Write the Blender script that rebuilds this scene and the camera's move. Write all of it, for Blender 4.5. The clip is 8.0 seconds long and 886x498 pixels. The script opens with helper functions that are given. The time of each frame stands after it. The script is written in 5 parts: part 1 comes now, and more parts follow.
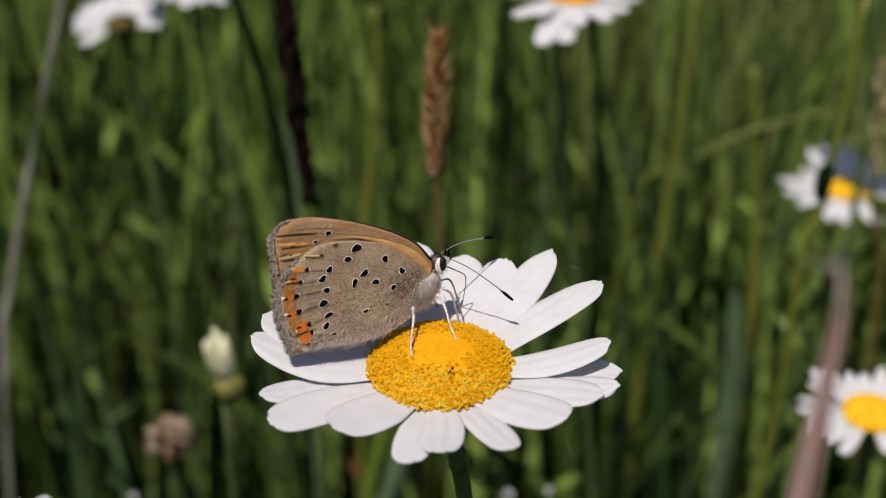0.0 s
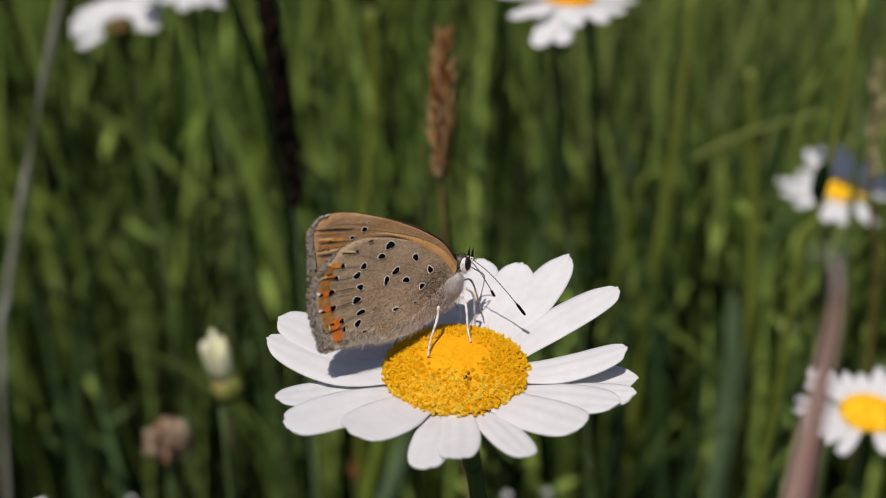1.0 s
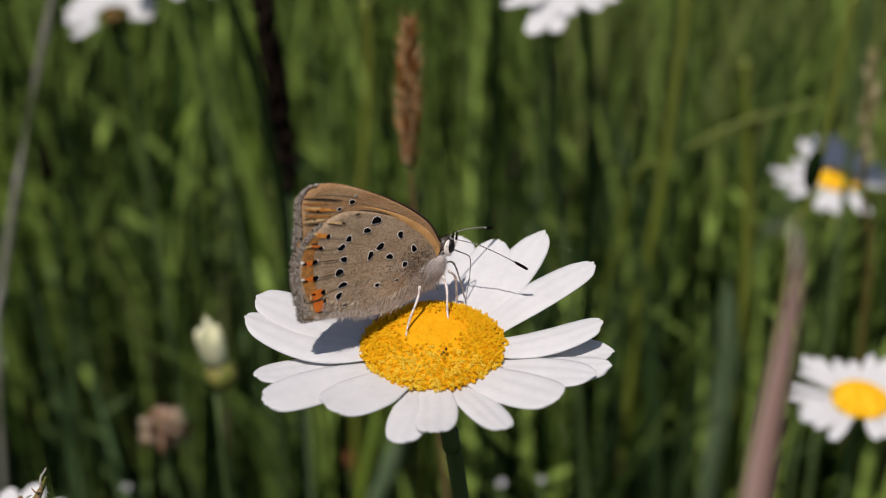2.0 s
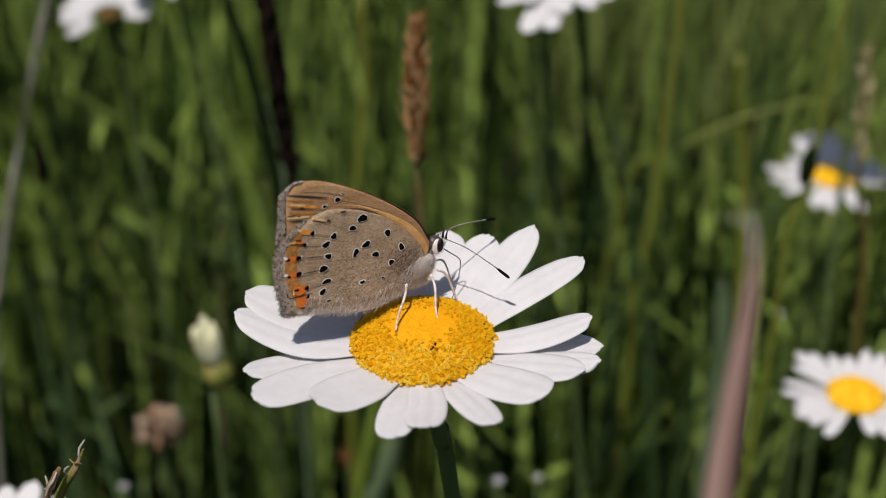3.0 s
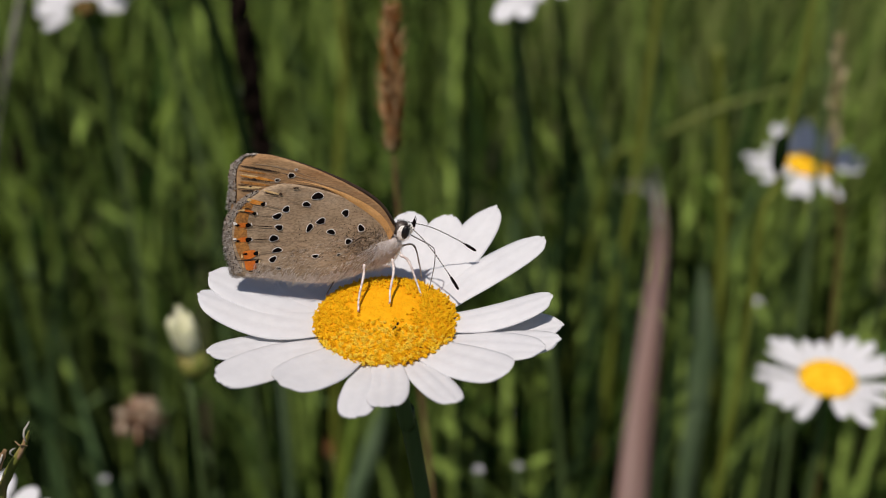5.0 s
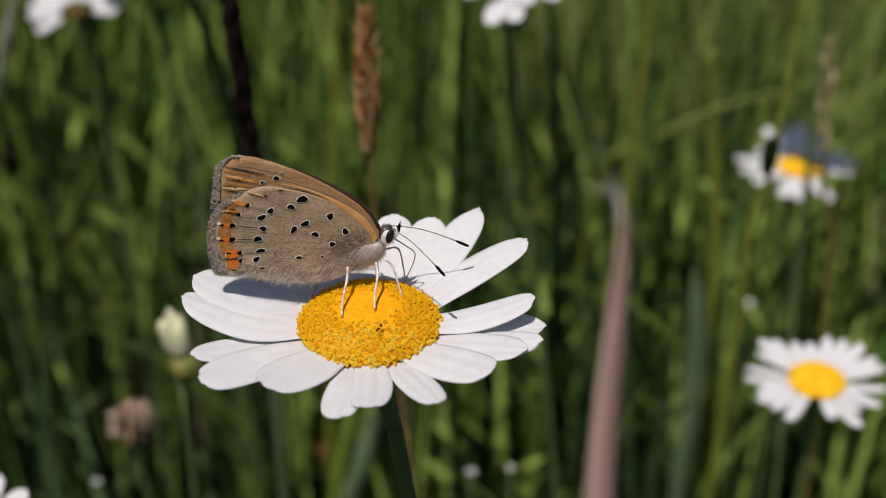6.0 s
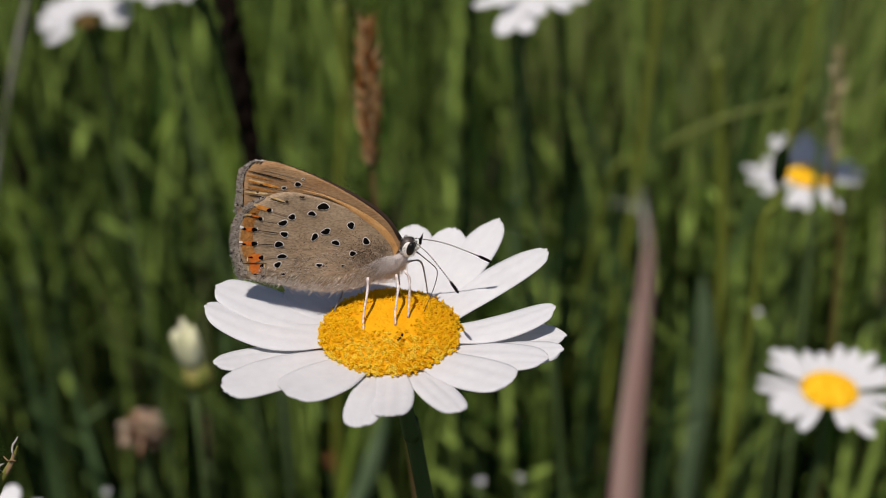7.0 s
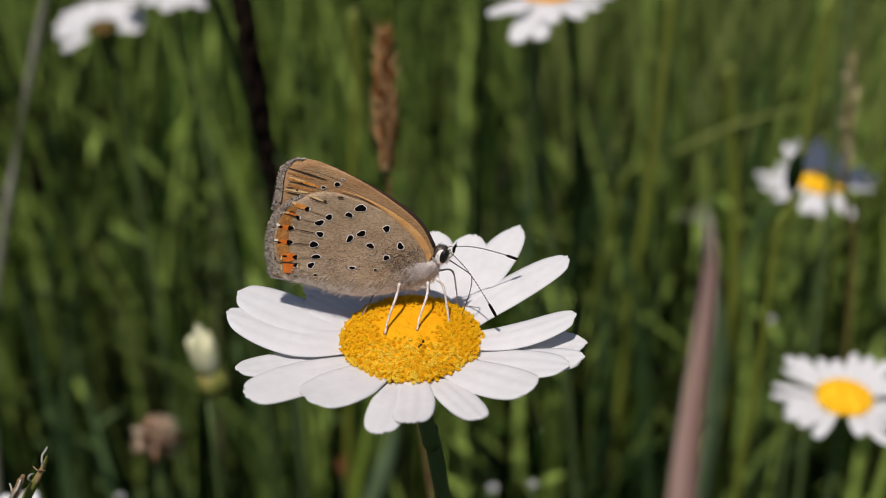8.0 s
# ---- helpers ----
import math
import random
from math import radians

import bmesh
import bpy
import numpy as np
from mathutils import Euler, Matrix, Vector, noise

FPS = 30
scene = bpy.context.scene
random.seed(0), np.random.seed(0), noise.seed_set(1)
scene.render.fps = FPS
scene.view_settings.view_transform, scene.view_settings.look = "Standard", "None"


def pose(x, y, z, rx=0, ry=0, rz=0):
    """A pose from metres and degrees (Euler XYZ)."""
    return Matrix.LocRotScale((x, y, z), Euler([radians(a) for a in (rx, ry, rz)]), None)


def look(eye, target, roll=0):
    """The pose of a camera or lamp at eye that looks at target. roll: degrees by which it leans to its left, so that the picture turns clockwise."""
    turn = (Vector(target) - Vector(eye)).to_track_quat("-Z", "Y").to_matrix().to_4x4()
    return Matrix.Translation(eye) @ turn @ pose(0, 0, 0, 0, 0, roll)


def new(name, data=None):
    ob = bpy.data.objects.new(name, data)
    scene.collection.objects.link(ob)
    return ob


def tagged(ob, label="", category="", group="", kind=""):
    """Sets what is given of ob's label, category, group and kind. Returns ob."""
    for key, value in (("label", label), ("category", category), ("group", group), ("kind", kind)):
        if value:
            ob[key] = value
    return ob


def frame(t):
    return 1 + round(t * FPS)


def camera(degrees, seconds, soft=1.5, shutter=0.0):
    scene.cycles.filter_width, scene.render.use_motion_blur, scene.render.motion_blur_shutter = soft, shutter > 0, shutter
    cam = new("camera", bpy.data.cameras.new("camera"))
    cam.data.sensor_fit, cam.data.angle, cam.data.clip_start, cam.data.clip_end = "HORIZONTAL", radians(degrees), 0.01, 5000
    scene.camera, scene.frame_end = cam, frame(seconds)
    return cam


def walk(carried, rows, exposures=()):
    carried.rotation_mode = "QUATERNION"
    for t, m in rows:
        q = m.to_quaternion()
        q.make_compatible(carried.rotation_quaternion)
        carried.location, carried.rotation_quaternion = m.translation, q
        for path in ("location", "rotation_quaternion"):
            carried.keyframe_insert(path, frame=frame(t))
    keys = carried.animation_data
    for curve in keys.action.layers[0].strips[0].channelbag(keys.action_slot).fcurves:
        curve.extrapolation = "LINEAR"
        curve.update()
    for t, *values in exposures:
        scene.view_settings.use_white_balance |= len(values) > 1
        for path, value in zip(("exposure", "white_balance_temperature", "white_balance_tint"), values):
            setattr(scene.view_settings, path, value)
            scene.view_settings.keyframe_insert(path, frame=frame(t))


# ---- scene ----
# camera
MM = 0.001
cam = camera(46.0, 8.0, soft=1.0)
cam.data.dof.use_dof = True
cam.data.dof.focus_distance = 0.121
cam.data.dof.aperture_fstop = 17.5
walk(cam, [(t, pose(x, y, z, rx, ry, rz)) for t, x, y, z, rx, ry, rz in (
    (0, -0.0055, 0.0041, 0.5021, 65.62, -0.29, 1.52),
    (0.5, -0.0061, 0.0035, 0.5017, 65.84, -0.40, 1.48),
    (1, -0.0053, 0.0037, 0.5015, 65.84, -0.21, 1.37),
    (1.5, -0.0047, 0.0031, 0.5012, 65.50, -0.27, 1.25),
    (3, -0.0042, 0.0021, 0.5007, 65.32, -0.15, 0.96),
    (3.5, -0.0033, 0.0017, 0.5006, 65.40, -0.15, 0.76),
    (4, -0.0021, 0.0013, 0.4999, 65.19, 0.03, 0.62),
    (5.5, 0.0000, 0.0000, 0.5000, 65.00, -0.00, 0.00),
    (6, 0.0008, -0.0003, 0.5001, 65.16, 0.01, -0.04),
    (6.5, -0.0012, -0.0003, 0.5002, 65.21, -0.03, 0.05),
    (7, -0.0019, -0.0006, 0.5007, 65.63, 0.10, 0.03),
    (7.5, -0.0023, -0.0012, 0.5011, 65.72, 0.18, 0.35),
    (8, -0.0033, -0.0012, 0.5013, 65.94, 0.24, 0.51))],
    exposures=[(0, 0.0, 6650, 14), (8, 0.0, 6650, 14)])

# daylight
SUN_ELEVATION, SUN_BEARING = radians(65), radians(206)
world = bpy.data.worlds.new("sky")
scene.world = world
world.use_nodes = True
sky = world.node_tree.nodes.new("ShaderNodeTexSky")
sky.sky_type, sky.sun_disc = "NISHITA", False
sky.sun_elevation, sky.sun_rotation = SUN_ELEVATION, SUN_BEARING
world.node_tree.links.new(sky.outputs[0], world.node_tree.nodes["Background"].inputs[0])
world.node_tree.nodes["Background"].inputs[1].default_value = 0.052
sun_way = Vector((math.sin(SUN_BEARING) * math.cos(SUN_ELEVATION), math.cos(SUN_BEARING) * math.cos(SUN_ELEVATION), math.sin(SUN_ELEVATION)))
sun = new("sun", bpy.data.lights.new("sun", "SUN"))
sun.data.energy, sun.data.angle, sun.data.color = 3.75, radians(0.53), (1.0, 0.95, 0.87)
sun.matrix_world = look(sun_way * 5, (0, 0, 0))


# materials
def material(name, colors, scale=400.0, rough=0.6, bump=0.0, bump_scale=None, stretch=(1, 1, 1), translucent=0.0, island=0.0,
             each=0.0, sheen=0.0, spec=0.4, detail=4.0, fine=None, soft_light=0.0):
    """Two or more colours mixed by noise at real size, with bump, spread from piece to piece and light passing through."""
    m = bpy.data.materials.new(name)
    m.use_nodes = True
    n, l = m.node_tree.nodes, m.node_tree.links
    b = n["Principled BSDF"]
    co = n.new("ShaderNodeTexCoord")
    mp = n.new("ShaderNodeMapping")
    mp.inputs["Scale"].default_value = stretch
    l.new(co.outputs["Object"], mp.inputs[0])
    t = n.new("ShaderNodeTexNoise")
    t.inputs["Scale"].default_value, t.inputs["Detail"].default_value = scale, detail
    l.new(mp.outputs[0], t.inputs["Vector"])
    r = n.new("ShaderNodeValToRGB")
    r.color_ramp.elements[0].position, r.color_ramp.elements[1].position = 0.33, 0.67
    while len(r.color_ramp.elements) < len(colors):
        r.color_ramp.elements.new(0.5)
    for k, c in enumerate(colors):
        r.color_ramp.elements[k].position = 0.3 + 0.4 * k / max(1, len(colors) - 1)
        r.color_ramp.elements[k].color = (*c, 1)
    value = t.outputs["Fac"]
    if island or each:
        g = n.new("ShaderNodeNewGeometry") if island else n.new("ShaderNodeObjectInfo")
        a = n.new("ShaderNodeMath")
        a.operation = "MULTIPLY_ADD"
        a.inputs[1].default_value = island or each
        l.new(g.outputs["Random Per Island" if island else "Random"], a.inputs[0])
        s = n.new("ShaderNodeMath")
        s.operation = "SUBTRACT"
        s.inputs[1].default_value = (island or each) / 2
        l.new(value, s.inputs[0])
        l.new(s.outputs[0], a.inputs[2])
        value = a.outputs[0]
    l.new(value, r.inputs[0])
    colour = r.outputs[0]
    if fine:
        t2 = n.new("ShaderNodeTexNoise")
        t2.inputs["Scale"].default_value, t2.inputs["Detail"].default_value = fine[0], 2.0
        l.new(mp.outputs[0], t2.inputs["Vector"])
        r2 = n.new("ShaderNodeValToRGB")
        r2.color_ramp.elements[0].position, r2.color_ramp.elements[1].position = 0.35, 0.62
        r2.color_ramp.elements[0].color, r2.color_ramp.elements[1].color = (fine[1],) * 3 + (1,), (1, 1, 1, 1)
        l.new(t2.outputs["Fac"], r2.inputs[0])
        x = n.new("ShaderNodeMix")
        x.data_type, x.blend_type = "RGBA", "MULTIPLY"
        x.inputs[0].default_value = 1.0
        l.new(colour, x.inputs[6])
        l.new(r2.outputs[0], x.inputs[7])
        colour = x.outputs[2]
    l.new(colour, b.inputs["Base Color"])
    b.inputs["Roughness"].default_value = rough
    b.inputs["Specular IOR Level"].default_value = spec
    if soft_light:
        b.inputs["Subsurface Weight"].default_value = soft_light
        b.inputs["Subsurface Radius"].default_value = (1.0, 1.0, 1.0)
        b.inputs["Subsurface Scale"].default_value = 0.0012
    if sheen:
        b.inputs["Sheen Weight"].default_value = sheen
    if bump:
        t3 = n.new("ShaderNodeTexNoise")
        t3.inputs["Scale"].default_value = bump_scale or scale * 2
        l.new(mp.outputs[0], t3.inputs["Vector"])
        u = n.new("ShaderNodeBump")
        u.inputs["Strength"].default_value, u.inputs["Distance"].default_value = bump, 0.0003
        l.new(t3.outputs["Fac"], u.inputs["Height"])
        l.new(u.outputs[0], b.inputs["Normal"])
    if translucent:
        tr = n.new("ShaderNodeBsdfTranslucent")
        l.new(colour, tr.inputs[0])
        mx = n.new("ShaderNodeMixShader")
        mx.inputs[0].default_value = translucent
        l.new(b.outputs[0], mx.inputs[1])
        l.new(tr.outputs[0], mx.inputs[2])
        l.new(mx.outputs[0], n["Material Output"].inputs[0])
    return m


PETAL = material("white petal", [(0.74, 0.74, 0.765), (0.80, 0.80, 0.82)], 250, 0.6, 0.10, 1500, (1, 1, 1), translucent=0.24, fine=(900, 0.965), spec=0.3)
FLORET = material("yellow open floret", [(0.92, 0.54, 0.010), (0.95, 0.63, 0.018), (0.97, 0.74, 0.08)], 1500, 0.8, each=0.75, translucent=0.3, spec=0.1)
FLORET_BUD = material("orange-yellow floret bud", [(0.92, 0.43, 0.006), (0.95, 0.495, 0.010)], 700, 0.75, island=0.25, spec=0.12, translucent=0.25)
FAR_DISC = material("golden yellow disc", [(0.78, 0.37, 0.006), (0.87, 0.48, 0.012), (0.90, 0.56, 0.03)], 600, 0.8, island=0.7, spec=0.1)
BROWN_DISC = material("withered brown disc", [(0.07, 0.045, 0.015), (0.16, 0.10, 0.03)], 900, 0.8, island=0.6, spec=0.1)
STEM = material("green stem", [(0.065, 0.10, 0.028), (0.115, 0.165, 0.055)], 300, 0.5, 0.3, 900, (1, 1, 0.08))
BRACT = material("green bract", [(0.05, 0.09, 0.02), (0.09, 0.15, 0.04)], 500, 0.6)
# The ramp's near-black end puts the shade between blades into the grass colour.
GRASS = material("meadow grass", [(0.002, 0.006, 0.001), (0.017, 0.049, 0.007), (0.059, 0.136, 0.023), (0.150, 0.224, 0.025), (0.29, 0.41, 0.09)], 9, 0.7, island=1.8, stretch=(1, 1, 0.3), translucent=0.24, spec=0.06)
# Sunlight on the far right-hand grass is put into this lighter green.
LIT_GRASS = material("pale sunlit grass", [(0.10, 0.145, 0.03), (0.20, 0.26, 0.065), (0.30, 0.35, 0.11)], 20, 0.7, island=0.9, stretch=(1, 1, 0.3), translucent=0.2, spec=0.1)
# Near-black blades: the deep shade inside the sward is put into their colour.
SHADED_THATCH = material("thatch with deep shade in its colour", [(0.003, 0.008, 0.002), (0.012, 0.024, 0.006), (0.035, 0.048, 0.013)], 12, 0.9, island=0.9, translucent=0.1, spec=0.03)
BROAD = material("broad bluish green leaf", [(0.05, 0.095, 0.030), (0.10, 0.17, 0.065)], 12, 0.45, island=0.8, stretch=(1, 1, 0.3), translucent=0.25, spec=0.2)
# Near-black green: the shade on stems and bud is put into the colour.
SHADED_STEM = material("green stem darkened with shade", [(0.006, 0.014, 0.004), (0.013, 0.026, 0.008)], 100, 0.9, stretch=(1, 1, 0.1), spec=0.03)
STALK = material("yellow-green grass stalk", [(0.11, 0.145, 0.016), (0.18, 0.205, 0.03)], 60, 0.5, each=0.4, stretch=(1, 1, 0.1))
DRY = material("dry straw blade", [(0.40, 0.39, 0.32), (0.66, 0.64, 0.58), (0.78, 0.76, 0.71)], 60, 0.7, 0.2, 500, (1, 1, 0.3))
STRAW_LIGHT = material("bleached straw blade", [(0.14, 0.15, 0.09), (0.34, 0.33, 0.26), (0.62, 0.60, 0.53)], 45, 0.8, 0.2, 500, (1, 1, 0.6), translucent=0.2)
STRAW_BLADE = material("withered straw", [(0.20, 0.165, 0.085), (0.36, 0.30, 0.17)], 60, 0.7, stretch=(1, 1, 0.1), translucent=0.15)
PINK_DRY = material("reddish dry grass blade", [(0.31, 0.16, 0.13), (0.52, 0.32, 0.275), (0.63, 0.44, 0.39)], 1100, 0.6, 0.3, 2500, (1, 1, 0.03), translucent=0.2)
DARK_SPIKE = material("dark brown spikelet", [(0.006, 0.004, 0.003), (0.018, 0.011, 0.008)], 600, 0.9, each=0.6, spec=0.05)
TAN_SPIKE = material("tan brown spikelet", [(0.28, 0.10, 0.022), (0.52, 0.25, 0.07), (0.78, 0.54, 0.29)], 700, 0.7, each=1.0, translucent=0.2)
HUSK = material("yellow-green and tan husk", [(0.10, 0.15, 0.02), (0.22, 0.23, 0.045), (0.36, 0.26, 0.10)], 700, 0.6, 0.4, 1800, (1, 1, 0.25), translucent=0.15)
SILVER = material("silvery torn husk", [(0.42, 0.38, 0.32), (0.72, 0.70, 0.66)], 1500, 0.5, 0.3, 3000, (1, 1, 0.2))
FRAYED = material("frayed brown husk", [(0.20, 0.12, 0.055), (0.42, 0.27, 0.15)], 900, 0.7, each=0.5)
PALE_SPIKE = material("pale spikelet", [(0.46, 0.38, 0.19), (0.70, 0.60, 0.37)], 700, 0.7, each=0.7, translucent=0.15)
TAN_STALK = material("tan brown grass stalk", [(0.20, 0.11, 0.045), (0.30, 0.18, 0.085)], 60, 0.5, stretch=(1, 1, 0.1))
BROWN_STALK = material("brownish green grass stalk", [(0.11, 0.085, 0.02), (0.19, 0.15, 0.04)], 60, 0.5, stretch=(1, 1, 0.1))
CLOVER = material("withered clover petal", [(0.11, 0.05, 0.025), (0.34, 0.145, 0.07), (0.44, 0.28, 0.19), (0.62, 0.50, 0.36)], 400, 0.7, each=1.7)
RUST = material("rusty red seed", [(0.20, 0.05, 0.02), (0.36, 0.11, 0.045)], 700, 0.7, each=0.5)
PALE_LEAF = material("pale bluish green leaf", [(0.09, 0.15, 0.065), (0.19, 0.26, 0.14)], 90, 0.6, 0.2, 400, (1, 1, 0.2), translucent=0.2, spec=0.25)
CREAM = material("cream petal", [(0.64, 0.65, 0.34), (0.86, 0.84, 0.62)], 300, 0.6, translucent=0.2)
SOIL = material("meadow floor", [(0.006, 0.010, 0.003), (0.015, 0.024, 0.008), (0.03, 0.036, 0.013)], 40, 0.95, 0.5, 90, spec=0.03)
HIND = material("grey-brown wing scales", [(0.35, 0.245, 0.152), (0.425, 0.302, 0.193), (0.485, 0.356, 0.238)], 420, 0.75, 0.2, 6000, (0.65, 1, 1.3), sheen=0.1, fine=(4200, 0.66), spec=0.12)
FORE = material("ochre wing scales", [(0.36, 0.19, 0.085), (0.45, 0.255, 0.122), (0.50, 0.31, 0.16)], 260, 0.75, 0.2, 6000, (0.4, 1, 1.8), sheen=0.1, fine=(5200, 0.68), spec=0.12)
BAND = material("light orange wing edge", [(0.60, 0.30, 0.095), (0.76, 0.43, 0.17)], 500, 0.7, 0.1, 5000, fine=(5200, 0.85))
STRAW = material("straw yellow wing scales", [(0.66, 0.42, 0.17), (0.80, 0.58, 0.30)], 1500, 0.75, 0.2, 6000)
ORANGE = material("orange wing scales", [(0.58, 0.20, 0.025), (0.74, 0.27, 0.035), (0.78, 0.36, 0.09)], 1500, 0.75, 0.3, 6000, fine=(5000, 0.8))
DEEP_ORANGE = material("deep orange wing scales", [(0.64, 0.13, 0.008), (0.78, 0.20, 0.014)], 1800, 0.75, 0.3, 6000, fine=(5000, 0.82))
DULL_ORANGE = material("dull orange-brown wing scales", [(0.36, 0.155, 0.04), (0.48, 0.20, 0.045), (0.58, 0.25, 0.05)], 1300, 0.75, 0.3, 6000, fine=(4200, 0.6))
BLACK = material("black scales", [(0.003, 0.002, 0.002), (0.008, 0.006, 0.006)], 2500, 0.9, spec=0.02)
WHITE = material("white scales", [(0.74, 0.69, 0.64), (0.88, 0.85, 0.81)], 2500, 0.7)
RING = material("pale ring scales", [(0.52, 0.44, 0.36), (0.66, 0.58, 0.50)], 2500, 0.75)
GREY = material("grey marginal scales", [(0.27, 0.215, 0.17), (0.44, 0.37, 0.31)], 1500, 0.75, island=0.6)
VEIN = material("dark brown vein", [(0.22, 0.15, 0.092), (0.31, 0.22, 0.14)], 900, 0.7)
EDGE = material("dark wing rim", [(0.022, 0.011, 0.006), (0.055, 0.028, 0.013)], 900, 0.65)
FRINGE = material("grey fringe hair", [(0.20, 0.155, 0.125), (0.42, 0.35, 0.30), (0.66, 0.60, 0.54)], 1500, 0.8, island=0.9)
FUR = material("pale body fur", [(0.80, 0.72, 0.69), (0.90, 0.85, 0.83), (0.95, 0.93, 0.92)], 1500, 0.8, island=0.9, translucent=0.45)
DUSK_FUR = material("dusky fur", [(0.10, 0.075, 0.06), (0.22, 0.18, 0.15)], 1500, 0.8, island=0.8)
TAN_FUR = material("tan anal fur", [(0.56, 0.46, 0.375), (0.82, 0.73, 0.645)], 1500, 0.8, island=0.8)
ANAL = material("pale tan hind margin scales", [(0.44, 0.335, 0.26), (0.56, 0.45, 0.37), (0.70, 0.59, 0.51)], 900, 0.8, 0.4, 5000, sheen=0.1, fine=(4200, 0.7), spec=0.1)
BODY = material("dusky body skin", [(0.50, 0.43, 0.40), (0.66, 0.59, 0.56)], 1200, 0.7)
HORN_LEG = material("reddish brown foot", [(0.30, 0.16, 0.11), (0.46, 0.29, 0.22)], 1500, 0.6)
GREY_LEG = material("greyish leg", [(0.16, 0.13, 0.115), (0.30, 0.25, 0.22)], 1500, 0.6)
LEG = material("pinkish white leg", [(0.50, 0.39, 0.36), (0.72, 0.63, 0.595), (0.82, 0.75, 0.72)], 1800, 0.55, fine=(2600, 0.7))
EYE = material("black compound eye", [(0.003, 0.002, 0.003), (0.008, 0.006, 0.006)], 2500, 0.35, 0.2, 9000, spec=0.3)
HORN = material("dark proboscis", [(0.05, 0.035, 0.03), (0.09, 0.07, 0.06)], 900, 0.4)
INSECT = material("black insect shell", [(0.004, 0.003, 0.003), (0.010, 0.008, 0.007)], 2500, 0.7, spec=0.15)
SILK = material("spider silk", [(0.6, 0.6, 0.58), (0.8, 0.8, 0.8)], 800, 0.3, translucent=0.3)


# building helpers
def part(name, bm, mat, parent, label="", smooth=True, kind=""):
    me = bpy.data.meshes.new(name)
    bm.normal_update()
    bm.to_mesh(me)
    bm.free()
    for m in (mat if isinstance(mat, (list, tuple)) else [mat]):
        me.materials.append(m)
    if smooth:
        me.polygons.foreach_set("use_smooth", [True] * len(me.polygons))
    ob = new(name, me)
    ob.parent = parent
    return tagged(ob, label, kind=kind)


def thing(name, label, category, at=(0, 0, 0), group="", kind=""):
    ob = new(name)
    ob.empty_display_size = 0.01
    ob.matrix_basis = Matrix.Translation(at)
    return tagged(ob, label, category, group, kind)


def spline(pts, n):
    """n points along a smooth curve through pts."""
    p = [Vector(a) for a in pts]
    p = [2 * p[0] - p[1], *p, 2 * p[-1] - p[-2]]
    out = []
    for k in range(n):
        u = k / (n - 1) * (len(p) - 3)
        i = min(int(u), len(p) - 4)
        f = u - i
        a, b, c, d = p[i:i + 4]
        out.append(0.5 * (2 * b + (c - a) * f + (2 * a - 5 * b + 4 * c - d) * f * f + (3 * b - a - 3 * c + d) * f ** 3))
    return out


def tube(bm, pts, radii, sides=7, ridge=0.0, bands=None):
    """A capped tube along pts; bands gives a material index for each length."""
    rings, side = [], Vector((0.31, 0.87, 0.13))
    for k, p in enumerate(pts):
        way = (pts[min(k + 1, len(pts) - 1)] - pts[max(k - 1, 0)]).normalized()
        u = way.cross(side).normalized()
        v = way.cross(u)
        r = radii[k] if isinstance(radii, (list, tuple)) else radii
        rings.append([bm.verts.new(p + (u * math.cos(a) + v * math.sin(a)) * r * (1 + ridge * (j % 2)))
                      for j, a in enumerate([2 * math.pi * i / sides for i in range(sides)])])
    for k in range(len(rings) - 1):
        for j in range(sides):
            f = bm.faces.new((rings[k][j], rings[k][(j + 1) % sides], rings[k + 1][(j + 1) % sides], rings[k + 1][j]))
            if bands:
                f.material_index = bands(k)
    for ring in (rings[0][::-1], rings[-1]):
        f = bm.faces.new(ring)
        if bands:
            f.material_index = bands(0 if ring is not rings[-1] else len(rings) - 2)
    return bm


def blob(bm, centre, radii, turn=None, u=10, v=7, rough=0.0):
    m = Matrix.Translation(centre) @ (turn or Matrix()) @ Matrix.Diagonal((*radii, 1))
    made = bmesh.ops.create_uvsphere(bm, u_segments=u, v_segments=v, radius=1.0, matrix=m)["verts"]
    if rough:
        for w in made:
            w.co += (w.co - Vector(centre)) * random.uniform(-rough, rough)
    return bm


def lump_mesh(name, items, mat, u=7, v=5):
    """Many small rounded lumps in one mesh: items are (centre, radii, turn)."""
    ball = [(math.sin(math.pi * i / v) * math.cos(2 * math.pi * j / u), math.sin(math.pi * i / v) * math.sin(2 * math.pi * j / u), math.cos(math.pi * i / v)) for i in range(1, v) for j in range(u)]
    ball = np.array(ball + [(0, 0, 1), (0, 0, -1)])
    quads = [(i * u + j, (i + 1) * u + j, (i + 1) * u + (j + 1) % u, i * u + (j + 1) % u) for i in range(v - 2) for j in range(u)]
    n = len(ball)
    caps = [(n - 2, j, (j + 1) % u) for j in range(u)] + [(n - 1, (v - 2) * u + (j + 1) % u, (v - 2) * u + j) for j in range(u)]
    verts, faces = [], []
    for k, (c, r, turn) in enumerate(items):
        verts.append((ball * np.array(r)) @ np.array(turn).T + np.array(c))
        faces += [tuple(q + k * n for q in f) for f in quads + caps]
    me = bpy.data.meshes.new(name)
    me.from_pydata(np.concatenate(verts).tolist(), [], faces)
    me.materials.append(mat)
    me.polygons.foreach_set("use_smooth", [True] * len(me.polygons))
    return me


def lumps(name, items, mat, parent, label):
    ob = new(name, lump_mesh(name, items, mat))
    ob.parent = parent
    return tagged(ob, label, kind="stuff")


